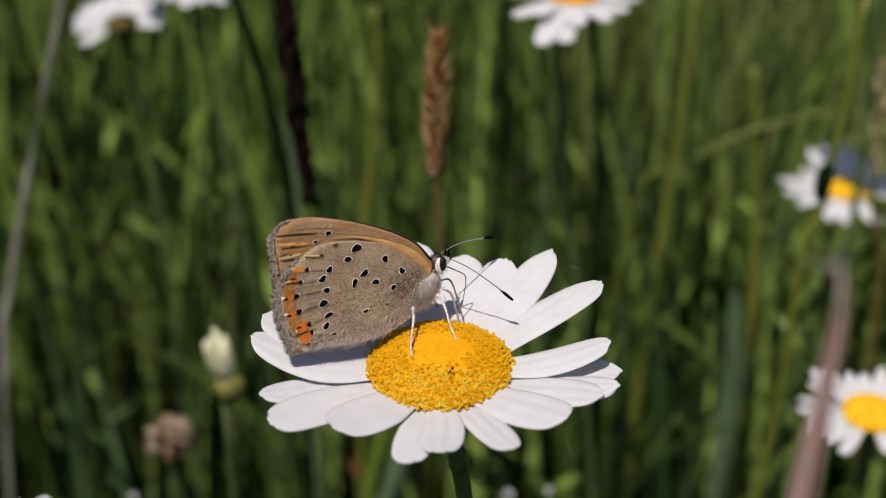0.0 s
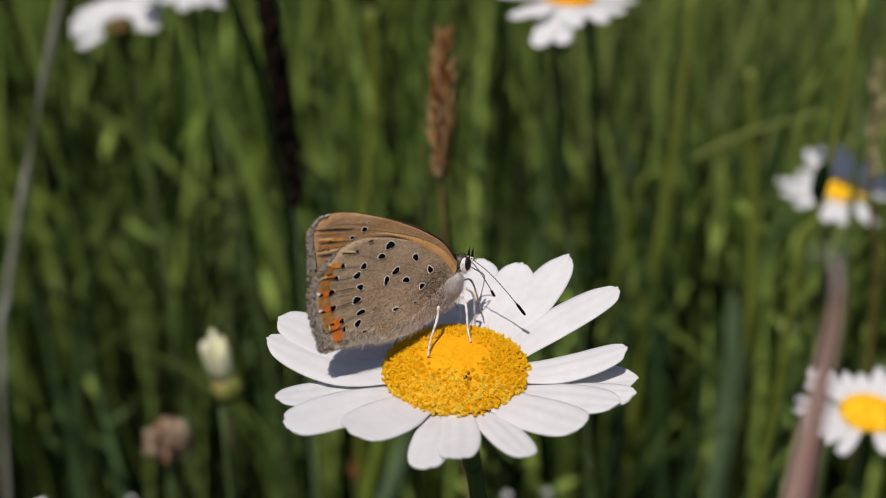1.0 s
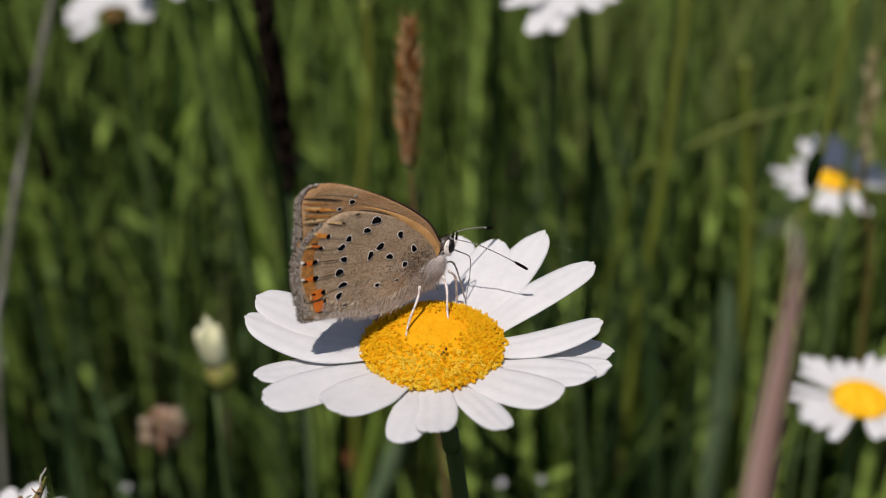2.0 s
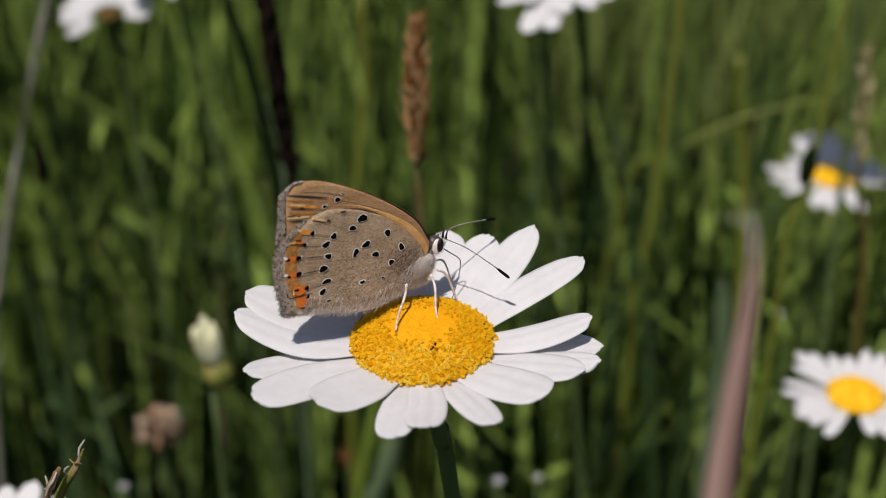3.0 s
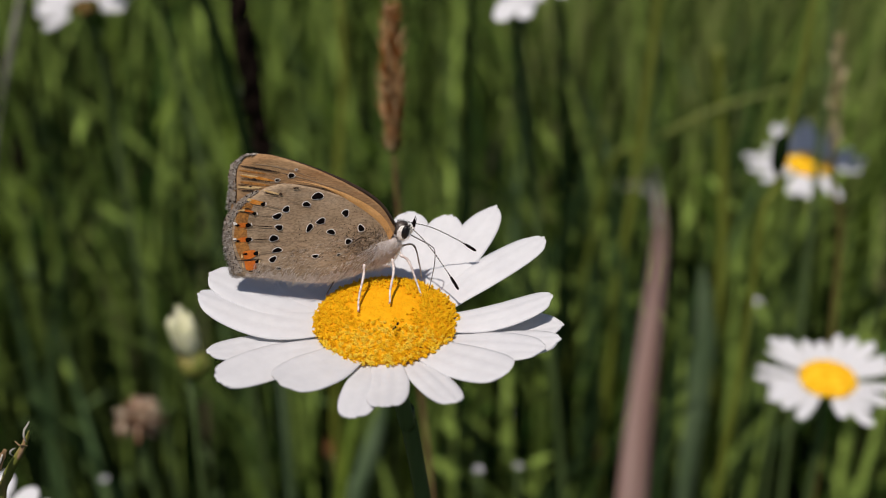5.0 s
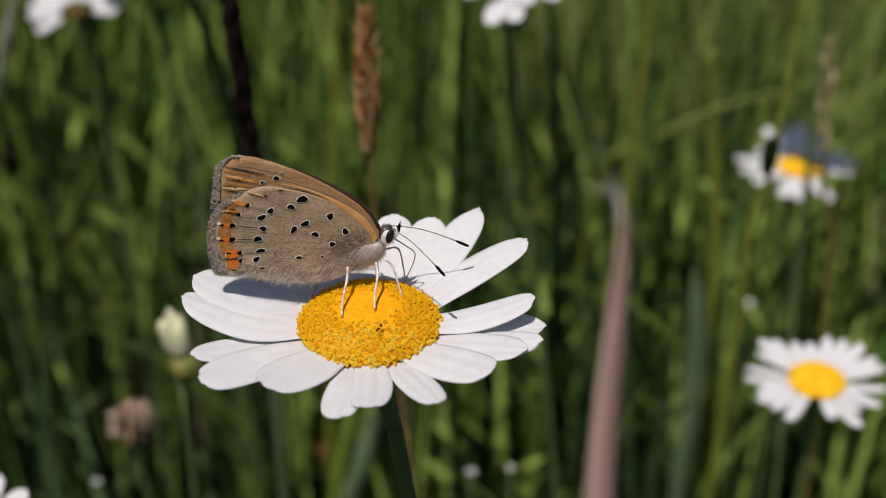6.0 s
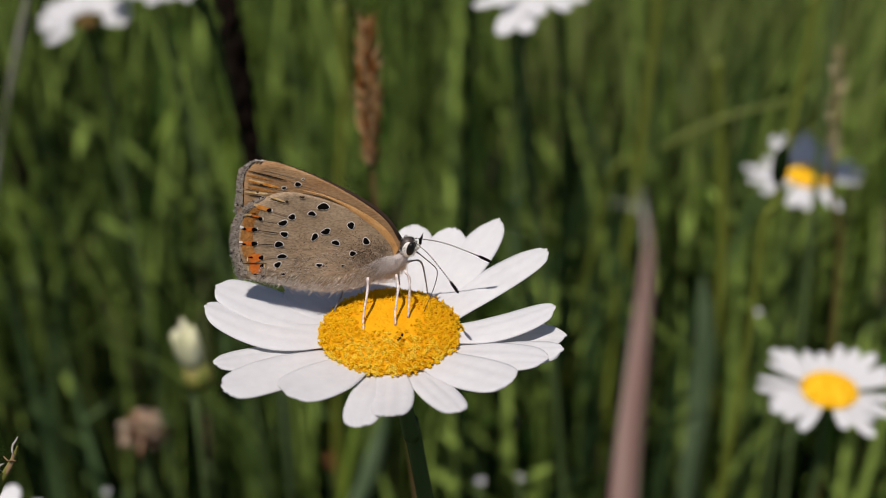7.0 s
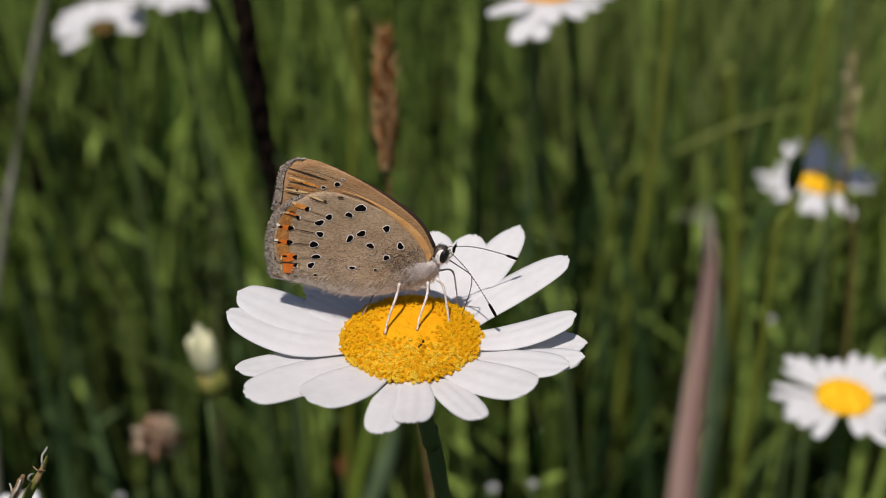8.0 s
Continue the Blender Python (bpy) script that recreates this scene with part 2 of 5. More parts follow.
def hairs(bm, roots, length, width, droop=0.2):
    """Fine hairs, each a thin three-sided spike: roots are (place, way)."""
    for p, way in roots:
        way = (Vector(way) + Vector([random.uniform(-0.35, 0.35) for _ in range(3)])).normalized()
        n = length * random.uniform(0.5, 1.25)
        u = way.cross(Vector((0.2, 0.9, 0.3))).normalized() * width
        v = way.cross(u)
        tip = bm.verts.new(p + way * n + Vector((0, 0, -droop * n * random.random())))
        a = [bm.verts.new(p + q) for q in (u, -0.5 * u + 0.87 * v, -0.5 * u - 0.87 * v)]
        for j in range(3):
            bm.faces.new((a[j], a[(j + 1) % 3], tip))
    return bm


def smoothstep(a, b, x):
    x = min(1.0, max(0.0, (x - a) / (b - a)))
    return x * x * (3 - 2 * x)


# ground and meadow
def ground():
    bm = bmesh.new()
    marks = [-400, -80, -20, -6, -2, -0.8, -0.4, -0.2, 0, 0.2, 0.4, 0.8, 1.4, 2.5, 6, 20, 80, 400]
    grid = [[bm.verts.new((x, y, 0.02 * noise.noise(Vector((x * 3, y * 3, 0))) - 0.01)) for x in marks] for y in marks]
    for j in range(len(marks) - 1):
        for i in range(len(marks) - 1):
            bm.faces.new((grid[j][i], grid[j][i + 1], grid[j + 1][i + 1], grid[j + 1][i]))
    g = part("ground", bm, SOIL, None, "dark meadow soil with moss and litter under the grass")
    tagged(g, category="ground", kind="structure")


def clumped(rng, count, xs, ys, gaps, feather=0.0, shade=0.0):
    """Rooting places: thick in tufts, thin in the gaps between them; shade thins them out on one side."""
    out = []
    while len(out) < count:
        x, y = rng.uniform(*xs), rng.uniform(*ys)
        if feather and abs(x) < 0.5 and -0.3 < y < 0.7:
            continue
        if feather and min((x - xs[0]) / (xs[1] - xs[0]), (xs[1] - x) / (xs[1] - xs[0]), (ys[1] - y) / (ys[1] - ys[0])) < feather * rng.uniform(0, 1):
            continue
        n = noise.noise(Vector((x * 13, y * 9, 3.7))) + 0.5 * noise.noise(Vector((x * 30, y * 24, 1.2)))
        if n > gaps + shade * smoothstep(0.12, -0.12, x) + rng.uniform(-0.25, 0.25):
            out.append((x, y))
    return np.array(out).T


def blades(name, label, count, xs, ys, heights, widths, mat, seed, lean=0.22, gaps=-0.6, feather=0.0, shade=0.0):
    """A stand of folded, bending grass blades as one sheet of stuff."""
    rng = np.random.default_rng(seed)
    seg = 6
    verts, faces = [], []
    x, y = clumped(rng, count, xs, ys, gaps, feather, shade)
    h, w = rng.uniform(*heights, count), rng.uniform(*widths, count)
    turn, tip, face = rng.uniform(0, 2 * np.pi, count), rng.gamma(1.4, lean / 1.4, count), rng.uniform(0, 2 * np.pi, count)
    s = np.linspace(0, 1, seg + 1)
    for i in range(count):
        out = tip[i] * h[i] * (0.35 * s + 0.65 * s ** 2.4)
        px, py = x[i] + out * np.cos(turn[i]), y[i] + out * np.sin(turn[i])
        pz = h[i] * s * (1 - 0.3 * min(1.5, tip[i]) * s ** 2)
        ww = w[i] * (0.55 + 0.45 * np.sin(np.pi * np.minimum(1, s * 1.1 + 0.1))) * (1 - s ** 3) + 0.0002
        c, d = np.cos(face[i] + 0.6 * s), np.sin(face[i] + 0.6 * s)
        o = len(verts)
        for k in range(seg + 1):
            verts += [(px[k] - c[k] * ww[k] / 2, py[k] - d[k] * ww[k] / 2, pz[k]),
                      (px[k] - d[k] * ww[k] * 0.22, py[k] + c[k] * ww[k] * 0.22, pz[k]),
                      (px[k] + c[k] * ww[k] / 2, py[k] + d[k] * ww[k] / 2, pz[k])]
        for k in range(seg):
            a = o + 3 * k
            faces += [(a, a + 1, a + 4, a + 3), (a + 1, a + 2, a + 5, a + 4)]
    return sheet(name, label, verts, faces, mat)


def sheet(name, label, verts, faces, mat):
    me = bpy.data.meshes.new(name)
    me.from_pydata(verts, [], faces)
    me.materials.append(mat)
    me.polygons.foreach_set("use_smooth", [True] * len(me.polygons))
    return tagged(new(name, me), label, "grass", kind="stuff")


def herb_leaves(label, count, xs, ys, zs, lengths, mat, seed, gaps=-0.2):
    """Small lance-shaped leaves held at all angles among the grass."""
    rng = np.random.default_rng(seed)
    verts, faces = [], []
    x, y = clumped(rng, count, xs, ys, gaps)
    for i in range(count):
        size = rng.uniform(*lengths)
        m = (Matrix.Translation((x[i], y[i], rng.uniform(*zs))) @ Matrix.Rotation(rng.uniform(0, 6.3), 4, "Z") @ Matrix.Rotation(rng.uniform(-1.45, -0.75), 4, "Y") @ Matrix.Rotation(rng.uniform(-0.7, 0.7), 4, "X"))
        o = len(verts)
        for k in range(6):
            f = k / 5
            w = size * 0.105 * math.sin(math.pi * (0.06 + 0.9 * f)) ** 0.8
            for v in (-1, 0, 1):
                verts.append(tuple(m @ Vector((size * f, v * w, size * (0.05 * abs(v) - 0.25 * f * f)))))
        for k in range(5):
            a = o + 3 * k
            faces += [(a, a + 1, a + 4, a + 3), (a + 1, a + 2, a + 5, a + 4)]
    return sheet("herb_leaves", label, verts, faces, mat)


def meadow():
    # Fills the low gaps; the shade there comes from the blades' dark colour.
    blades("meadow_grass", "thatch at the foot of the grass, deep shade put into its colour", 2600, (-0.6, 0.6), (0.30, 0.75), (0.06, 0.22), (0.003, 0.007), SHADED_THATCH, 8, 0.4, -1)
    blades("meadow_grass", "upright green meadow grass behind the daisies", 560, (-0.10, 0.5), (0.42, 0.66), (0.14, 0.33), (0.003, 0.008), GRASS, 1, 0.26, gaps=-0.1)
    blades("meadow_grass", "flowering grass made paler for the sunlit side", 1200, (0.08, 0.9), (0.66, 1.3), (0.34, 0.48), (0.002, 0.0045), LIT_GRASS, 9, 0.28)
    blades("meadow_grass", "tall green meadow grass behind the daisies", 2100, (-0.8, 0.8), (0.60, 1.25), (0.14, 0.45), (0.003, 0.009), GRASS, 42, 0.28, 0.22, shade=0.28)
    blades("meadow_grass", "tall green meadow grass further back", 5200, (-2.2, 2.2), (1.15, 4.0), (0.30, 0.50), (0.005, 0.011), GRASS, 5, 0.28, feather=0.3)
    blades("meadow_grass", "broad bluish green leaves among the grass", 150, (-0.6, 0.6), (0.42, 1.0), (0.20, 0.38), (0.005, 0.009), BROAD, 6, 0.2)
    blades("meadow_grass", "withered straw among the green grass", 40, (-0.6, 0.6), (0.55, 1.2), (0.2, 0.40), (0.001, 0.002), STRAW_BLADE, 7)
    blades("meadow_grass", "short green grass under the daisies", 2600, (-0.6, 0.6), (-0.5, 0.37), (0.08, 0.23), (0.003, 0.006), GRASS, 3)
    blades("meadow_grass", "thin green grass around the clearing", 3000, (-3, 3), (-3, 0.0), (0.08, 0.23), (0.004, 0.008), GRASS, 4)
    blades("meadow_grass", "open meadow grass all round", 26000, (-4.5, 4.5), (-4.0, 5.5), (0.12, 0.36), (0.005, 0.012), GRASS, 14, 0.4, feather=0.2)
    blades("meadow_grass", "fresh green grass behind the clover", 70, (-0.36, -0.02), (0.40, 0.62), (0.08, 0.25), (0.002, 0.006), GRASS, 23, 0.18, -0.15)
    herb_leaves("small lance-shaped green leaves in a leafy tangle", 420, (0.0, 0.40), (0.43, 0.66), (0.04, 0.26), (0.010, 0.028), GRASS, 31, -0.1)
    herb_leaves("small lance-shaped green leaves low in the grass", 150, (-0.4, 0.5), (0.46, 0.80), (0.05, 0.28), (0.012, 0.035), GRASS, 12)
    herb_leaves("small green leaves in the shade beside the clover", 110, (-0.30, -0.05), (0.40, 0.62), (0.05, 0.21), (0.008, 0.022), BRACT, 17, -0.1)
    blades("meadow_grass", "fresh green grass behind the open petals", 80, (0.01, 0.19), (0.46, 0.72), (0.26, 0.41), (0.003, 0.007), BROAD, 51, 0.2)
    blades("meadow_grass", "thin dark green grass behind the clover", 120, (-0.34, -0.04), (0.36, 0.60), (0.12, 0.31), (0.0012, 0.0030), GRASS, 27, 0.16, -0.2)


# daisies
def petal_bm(r0, r1, width, lift, base, seed, ns=12, nv=8, teeth=0.010, bow=0.0):
    """One ray petal along +x in millimetres: grooved, cupped, with a notched tip and real thickness."""
    rng = random.Random(seed)
    bm = bmesh.new()
    curl, cup, side = rng.uniform(-0.25, 0.45), rng.uniform(-0.45, 0.1), rng.uniform(-0.35, 0.35)
    notches, ph, tip_w = rng.choice((2, 3, 3)), rng.uniform(-0.25, 0.25), rng.uniform(0.2, 0.48)
    layers = []
    for deep in (0.0, -0.11):
        grid = []
        for i in range(ns + 1):
            row = []
            for j in range(nv + 1):
                v = 2 * j / nv - 1
                s = 1 - (1 - i / ns) ** 1.5
                u = max(0.0, (s - 0.56) / 0.44)
                w = width * (0.72 + 0.28 * smoothstep(0, 0.5, s)) * (tip_w + (1 - tip_w) * math.sqrt(max(0.0, 1 - u ** 2.1)))
                q = s - u ** 3 * (0.035 * v * v + teeth * (0.5 - 0.5 * math.cos(notches * math.pi * (v + ph))))
                r = r0 + (r1 - r0) * q
                z = base + (lift - base) * q ** 1.2 + curl * math.sin(math.pi * q) + cup * v * v * (0.3 + q) * (1 - 0.5 * u)
                z += 0.075 * math.cos(2 * math.pi * v * 1.5) * smoothstep(0.05, 0.4, q) * (1 - 0.5 * q) + side * v * q * 0.8
                row.append(bm.verts.new(Vector((r, v * w / 2 + bow * math.sin(math.pi * min(1.0, max(0.0, q)) ** 0.8), z + deep)) * MM))
            grid.append(row)
        layers.append(grid)
    top, low = layers
    for i in range(ns):
        for j in range(nv):
            bm.faces.new((top[i][j], top[i + 1][j], top[i + 1][j + 1], top[i][j + 1]))
            bm.faces.new((low[i][j], low[i][j + 1], low[i + 1][j + 1], low[i + 1][j]))
    rim = [(i, 0) for i in range(ns + 1)] + [(ns, j) for j in range(1, nv + 1)] + [(i, nv) for i in range(ns - 1, -1, -1)] + [(0, j) for j in range(nv - 1, 0, -1)]
    for k in range(len(rim)):
        a, b = rim[k], rim[(k + 1) % len(rim)]
        bm.faces.new((top[a[0]][a[1]], low[a[0]][a[1]], low[b[0]][b[1]], top[b[0]][b[1]]))
    return bm


def disc_height(r, radius, dome):
    return dome * (1 - (r / radius) ** 2.6) - 0.25 * math.exp(-(r / (0.3 * radius)) ** 2)


def disc_parts(head, radius, dome, count, fine=True, mat=None):
    bm = bmesh.new()
    rings = []
    for k in range(9):
        r = radius * 0.97 * k / 8
        rings.append([bm.verts.new(Vector((r * math.cos(a), r * math.sin(a), disc_height(r, radius, dome) - 0.06 + (0.03 * smoothstep(0.5, 0.7, k / 8) if fine else 0.0))) * MM)
                      for a in [2 * math.pi * i / 32 for i in range(32)]] if k else [bm.verts.new((0, 0, (disc_height(0, radius, dome) - 0.12) * MM))])
    rings.append([bm.verts.new(Vector((0.8 * radius * math.cos(a), 0.8 * radius * math.sin(a), -1.6)) * MM) for a in [2 * math.pi * i / 32 for i in range(32)]])
    for i in range(32):
        bm.faces.new((rings[0][0], rings[1][i], rings[1][(i + 1) % 32]))
        for k in range(1, 9):
            bm.faces.new((rings[k][i], rings[k + 1][i], rings[k + 1][(i + 1) % 32], rings[k][(i + 1) % 32]))
    bm.faces.new(rings[9][::-1])
    part("disc", bm, mat or FLORET_BUD, head, "domed yellow disc" if mat is not BROWN_DISC else "withered brown disc")
    buds, opened, rng = [], [], random.Random(count)
    for k in range(count):
        r = radius * math.sqrt((k + 0.5) / count)
        a = k * 2.39996
        slope = 2.6 * dome / radius * (r / radius) ** 1.6
        up = Vector((slope * math.cos(a), slope * math.sin(a), 1)).normalized()
        place = Vector((r * math.cos(a), r * math.sin(a), disc_height(r, radius, dome)))
        size = radius * (1.08 if fine else 0.95) / math.sqrt(count)
        turn = up.to_track_quat("Z", "Y").to_matrix()
        if r < 0.47 * radius + rng.uniform(-0.9, 0.9) or not fine:
            c = place - up * (0.13 if fine else 0.10) + Vector((rng.uniform(-0.13, 0.13), rng.uniform(-0.13, 0.13), rng.uniform(-0.02, 0.02)))
            buds.append((c * MM, [size * q * MM * rng.uniform(0.9, 1.25) for q in ((1.35, 1.35, 0.30) if fine else (1.35, 1.35, 0.30))], turn))
        else:
            c = place + up * (rng.uniform(-0.08, 0.16) + 0.14 * smoothstep(0.6, 0.95, r / radius)) + Vector((rng.uniform(-0.2, 0.2), rng.uniform(-0.2, 0.2), 0))
            opened.append((c, turn))
    lumps("bud_mass", buds, mat or FLORET_BUD, head, "smooth orange-yellow unopened florets" if mat is not BROWN_DISC else "withered brown florets")
    if not opened:
        return

    def floret(centre, turn):
        """A tube with five pointed lobes, some still half shut."""
        wide = rng.uniform(0.65, 1.15)
        made = [((centre - turn @ Vector((0, 0, 0.28))) * MM, [size * q * MM for q in (0.80, 0.80, 1.2)], turn),
                ((centre + turn @ Vector((0, 0, rng.uniform(0.0, 0.16)))) * MM, [size * q * MM for q in (0.34, 0.34, rng.uniform(0.5, 1.3))], turn)]
        t0 = rng.uniform(0, 6)
        for q in range(5):
            t = t0 + q * 1.257 + rng.uniform(-0.25, 0.25)
            tip = turn @ Matrix.Rotation(t, 3, "Z") @ Matrix.Rotation(-rng.uniform(0.1, 0.9), 3, "Y")
            o = turn @ Vector((0.70 * wide * size * math.cos(t), 0.70 * wide * size * math.sin(t), rng.uniform(-0.02, 0.10)))
            made.append(((centre + o) * MM, [size * MM * rng.uniform(0.48, 0.74), size * MM * rng.uniform(0.26, 0.38), size * MM * 0.22], tip))
        return made

    # the florets on the sunny front of the disc stand singly, the rest are joined
    opened.sort(key=lambda item: item[0].y)
    kinds = [lump_mesh("floret", floret(Vector(), Matrix.Identity(3)), FLORET, 6, 5) for _ in range(12)]
    for k, (c, turn) in enumerate(opened[:290]):
        ob = new("floret", kinds[k % 12])
        ob.parent = head
        ob.matrix_basis = Matrix.Translation(c * MM) @ turn.to_4x4() @ Matrix.Rotation(rng.uniform(0, 6.3), 4, "Z")
    lumps("floret_mass", [piece for c, turn in opened[290:] for piece in floret(c, turn)], FLORET, head, "granular yellow open florets")


def daisy(label, base, top, petals, tilt=(0, 0, 0), radius=8.2, dome=2.7, count=1250, fine=True, bow=(0, 0, 0), inner=6.3, stem_r=1.05, size=1.0, hook=(0, 0, 0), disc=None):
    """An oxeye daisy rooted at base, its head at top; petals are (bearing, reach, lift, width, foot, bow) in degrees and millimetres."""
    d = thing("oxeye_daisy", label, "flower", base, "oxeye daisies in the meadow")
    base, top = Vector(base), Vector(top)
    hang = Matrix.Translation(top - base) @ pose(0, 0, 0, *tilt) @ Matrix.Diagonal((size, size, size, 1))
    up = (hang.to_3x3() @ Vector((0, 0, 1))).normalized()
    end = hang @ Vector((0, 0, -3.2 * MM))
    mid = end * 0.55 + Vector(bow)
    line = spline([(0, 0, -0.01), mid * 0.5, mid, end - up * 0.03 + Vector(hook), end - up * 0.012 + Vector(hook) * 0.45, end + up * 0.002], 36)
    part("stem", tube(bmesh.new(), line, [stem_r * MM * size * (1.35 - 0.35 * k / 35) for k in range(36)], 10, 0.08), STEM, d, "ridged green stem")
    bm = bmesh.new()
    profile = [(1.1, -3.6), (3.2, -3.1), (0.86 * radius, -1.9), (0.98 * radius, -1.0), (0.8 * radius, -0.9)]
    rings = [[bm.verts.new(Vector((r * math.cos(a), r * math.sin(a), z)) * MM) for a in [2 * math.pi * i / 24 for i in range(24)]] for r, z in profile]
    for k in range(len(rings) - 1):
        for i in range(24):
            bm.faces.new((rings[k][i], rings[k][(i + 1) % 24], rings[k + 1][(i + 1) % 24], rings[k + 1][i]))
    bm.faces.new(rings[0][::-1])
    head = part("head", bm, BRACT, d, "flower head with green bracts beneath")
    head.matrix_basis = hang
    for k, (bearing, reach, lift, width, *more) in enumerate(petals):
        foot, sideways = more or (-0.35 - 0.28 * (k % 3), 0.0)
        p = part("petal", petal_bm(inner, reach, width, lift, foot, k * 7 + int(reach * 10), 16 if fine else 9, 16 if fine else 6, bow=sideways), PETAL, head)
        p.matrix_basis = pose(0, 0, 0, 0, 0, bearing)
    disc_parts(head, radius, dome, count, fine, disc)
    return d


MAIN_BASE, MAIN_TOP = Vector((0.040, 0.118, 0.0)), Vector((-0.0079, 0.1062, 0.4414))
# bearing, reach, lift, width, height of its foot, sideways bow
MAIN_PETALS = [(27.9, 21.3, 5.3, 5.5, -0.3, 1.2), (52.3, 21.7, 5.5, 5.6, -0.5, 0.2), (66.5, 19.1, 3.8, 5.6, -0.9, 0.0), (82.0, 18.9, 3.6, 5.6, -0.6, 0.0),
               (3.2, 19.3, 3.0, 5.0, -0.2, -0.8), (-2.6, 20.6, 0.3, 5.6, -1.2, 0.2), (-15.6, 20.5, 1.8, 4.6, -0.9, -0.5), (-22.8, 19.4, 2.0, 5.4, -1.0, -0.3),
               (-43.0, 18.6, 3.0, 6.0, -0.3, 0.0), (-65.2, 19.3, 3.0, 3.9, -0.7, 0.2), (-87.0, 17.5, 2.4, 4.6, -0.3, 0.3), (-97.2, 18.9, 2.0, 4.4, -0.8, 0.0),
               (-123.5, 17.7, 2.8, 6.4, -0.2, 0.0), (-141.5, 21.5, 2.4, 5.8, -0.6, -0.9), (-157.5, 20.6, 1.7, 4.7, -1.0, -1.0),
               (177.6, 21.6, 3.2, 6.2, -0.2, 1.7), (167.0, 21.6, 3.3, 6.6, -0.6, 0.2), (153.5, 14.6, 1.6, 5.2, -0.9, 0.0), (143.0, 16.5, 1.8, 5.6, -0.8, 0.0),
               (130.5, 18.0, 2.2, 5.6, -0.5, 0.0), (117.5, 20.5, 3.6, 5.4, -0.8, 0.0), (101.5, 21.6, 4.0, 5.4, -0.4, 0.0)]


def ring_petals(count, reach, lift, width, seed, skip=()):
    rng = random.Random(seed)
    return [(360 * k / count + rng.uniform(-6, 6), reach * rng.uniform(0.9, 1.06), lift + rng.uniform(-1.8, 1.8), width * rng.uniform(0.85, 1.15))
            for k in range(count) if k not in skip]


def background_daisies():
    open_ring = [(a, r, lift, w) for a, r, lift, w in ((6, 18.0, 1.0, 3.3), (19, 18.4, 0.2, 3.0), (34, 18.2, 1.8, 3.6), (50, 18.0, 0.8, 3.8), (63, 16.4, 1.8, 3.0), (80, 14.0, 0.6, 3.6), (98, 14.2, 1.4, 3.4), (113, 17.2, 0.8, 3.6), (125, 18.8, 1.6, 4.2),
                 (136, 17.4, 0.2, 3.2), (162, 17.8, 1.0, 2.8), (172, 18.2, 0.2, 2.8), (188, 16.0, -0.6, 3.2), (201, 18.0, 0.4, 4.0), (213, 16.6, -0.4, 3.2), (231, 18.4, 0.6, 3.4), (270, 13.6, -0.8, 3.2), (287, 18.2, -0.4, 3.5), (299, 14.8, 0.4, 3.2), (320, 16.6, -0.6, 3.8), (341, 17.4, 0.6, 3.3))]
    daisy("white and yellow oxeye daisy open toward the light", (0.104, 0.25, 0), (0.0968, 0.2285, 0.3573), open_ring, (10, -5, 0), 7.1, 2.3, 260, False, (0.004, 0.004, 0), disc=FAR_DISC)
    raised = [(a, r, lift + 13.0 * max(0.0, math.sin(radians(a)) - 0.3) ** 1.2, w) for a, r, lift, w in ((-9, 22, -1.0, 5.2), (6, 25, 1.0, 5.6), (24, 24, 0.5, 5.4), (44, 22, 0.0, 6.0), (62, 23, -1.0, 6.4), (80, 23, 0.0, 6.2), (100, 23, -1.0, 6.4), (118, 23, 0.4, 6.2), (138, 20, -3.0, 5.6), (156, 23, -2.0, 5.0),
              (171, 27, 2.0, 6.0), (187, 26, 0.0, 5.6), (203, 23, -2.0, 4.8), (238, 21.5, -3.0, 5.8), (256, 23.0, -2.0, 6.2), (289, 23.0, -2.6, 6.2))]
    daisy("oxeye daisy with its rear petals in shade", (0.165, 0.43, 0), (0.150, 0.4098, 0.3482), raised, (12, 0, 0), 8.8, 2.8, 150, False, disc=FAR_DISC)
    # Assumed flower: its head is added out of view to shade the daisy behind.
    daisy("added tall oxeye daisy, head out of view, shading the one behind it", (0.142, 0.335, 0), (0.1325, 0.3630, 0.4920), ring_petals(16, 18.5, 0.0, 6.4, 41), (4, 0, 0), 7.6, 2.4, 150, False, (0.0, 0.0, 0))
    daisy("oxeye daisy on a tall dark stem", (0.052, 0.33, 0), (0.0235, 0.3064, 0.4455), ring_petals(12, 20.0, -1.0, 5.6, 12) + [(-112, 25.5, -6.0, 6.4), (-97, 23.5, -5.0, 5.6)], (10, 2, 0), 7.4, 2.4, 150, False, (0.008, 0, 0))
    fan = [(2, 15, -1, 6.2), (20, 17, 0, 6.4), (41, 18, 1, 6.2), (60, 18, 0, 6.6), (79, 19, 1, 6.2), (98, 19, 0, 6.4), (117, 18, 1, 6.6), (135, 19, 0, 6.2), (154, 19, 1, 6.4), (172, 19, 0, 6.2), (190, 18, -1, 6.4), (214, 17, -3, 5.8)]
    daisy("old oxeye daisy with a brown disc and petals on one side", (-0.122, 0.41, 0), (-0.1362, 0.3927, 0.4172), fan, (24, 0, 0), 4.2, 1.6, 150, False, disc=BROWN_DISC)
    daisy("oxeye daisy half shaded above the grass", (-0.08, 0.41, 0), (-0.1120, 0.3973, 0.4335), ring_petals(14, 19.0, -3.0, 6.0, 27), (16, 6, 0), 7.0, 2.0, 150, False, (0.010, -0.002, 0), hook=(0.006, 0, 0))
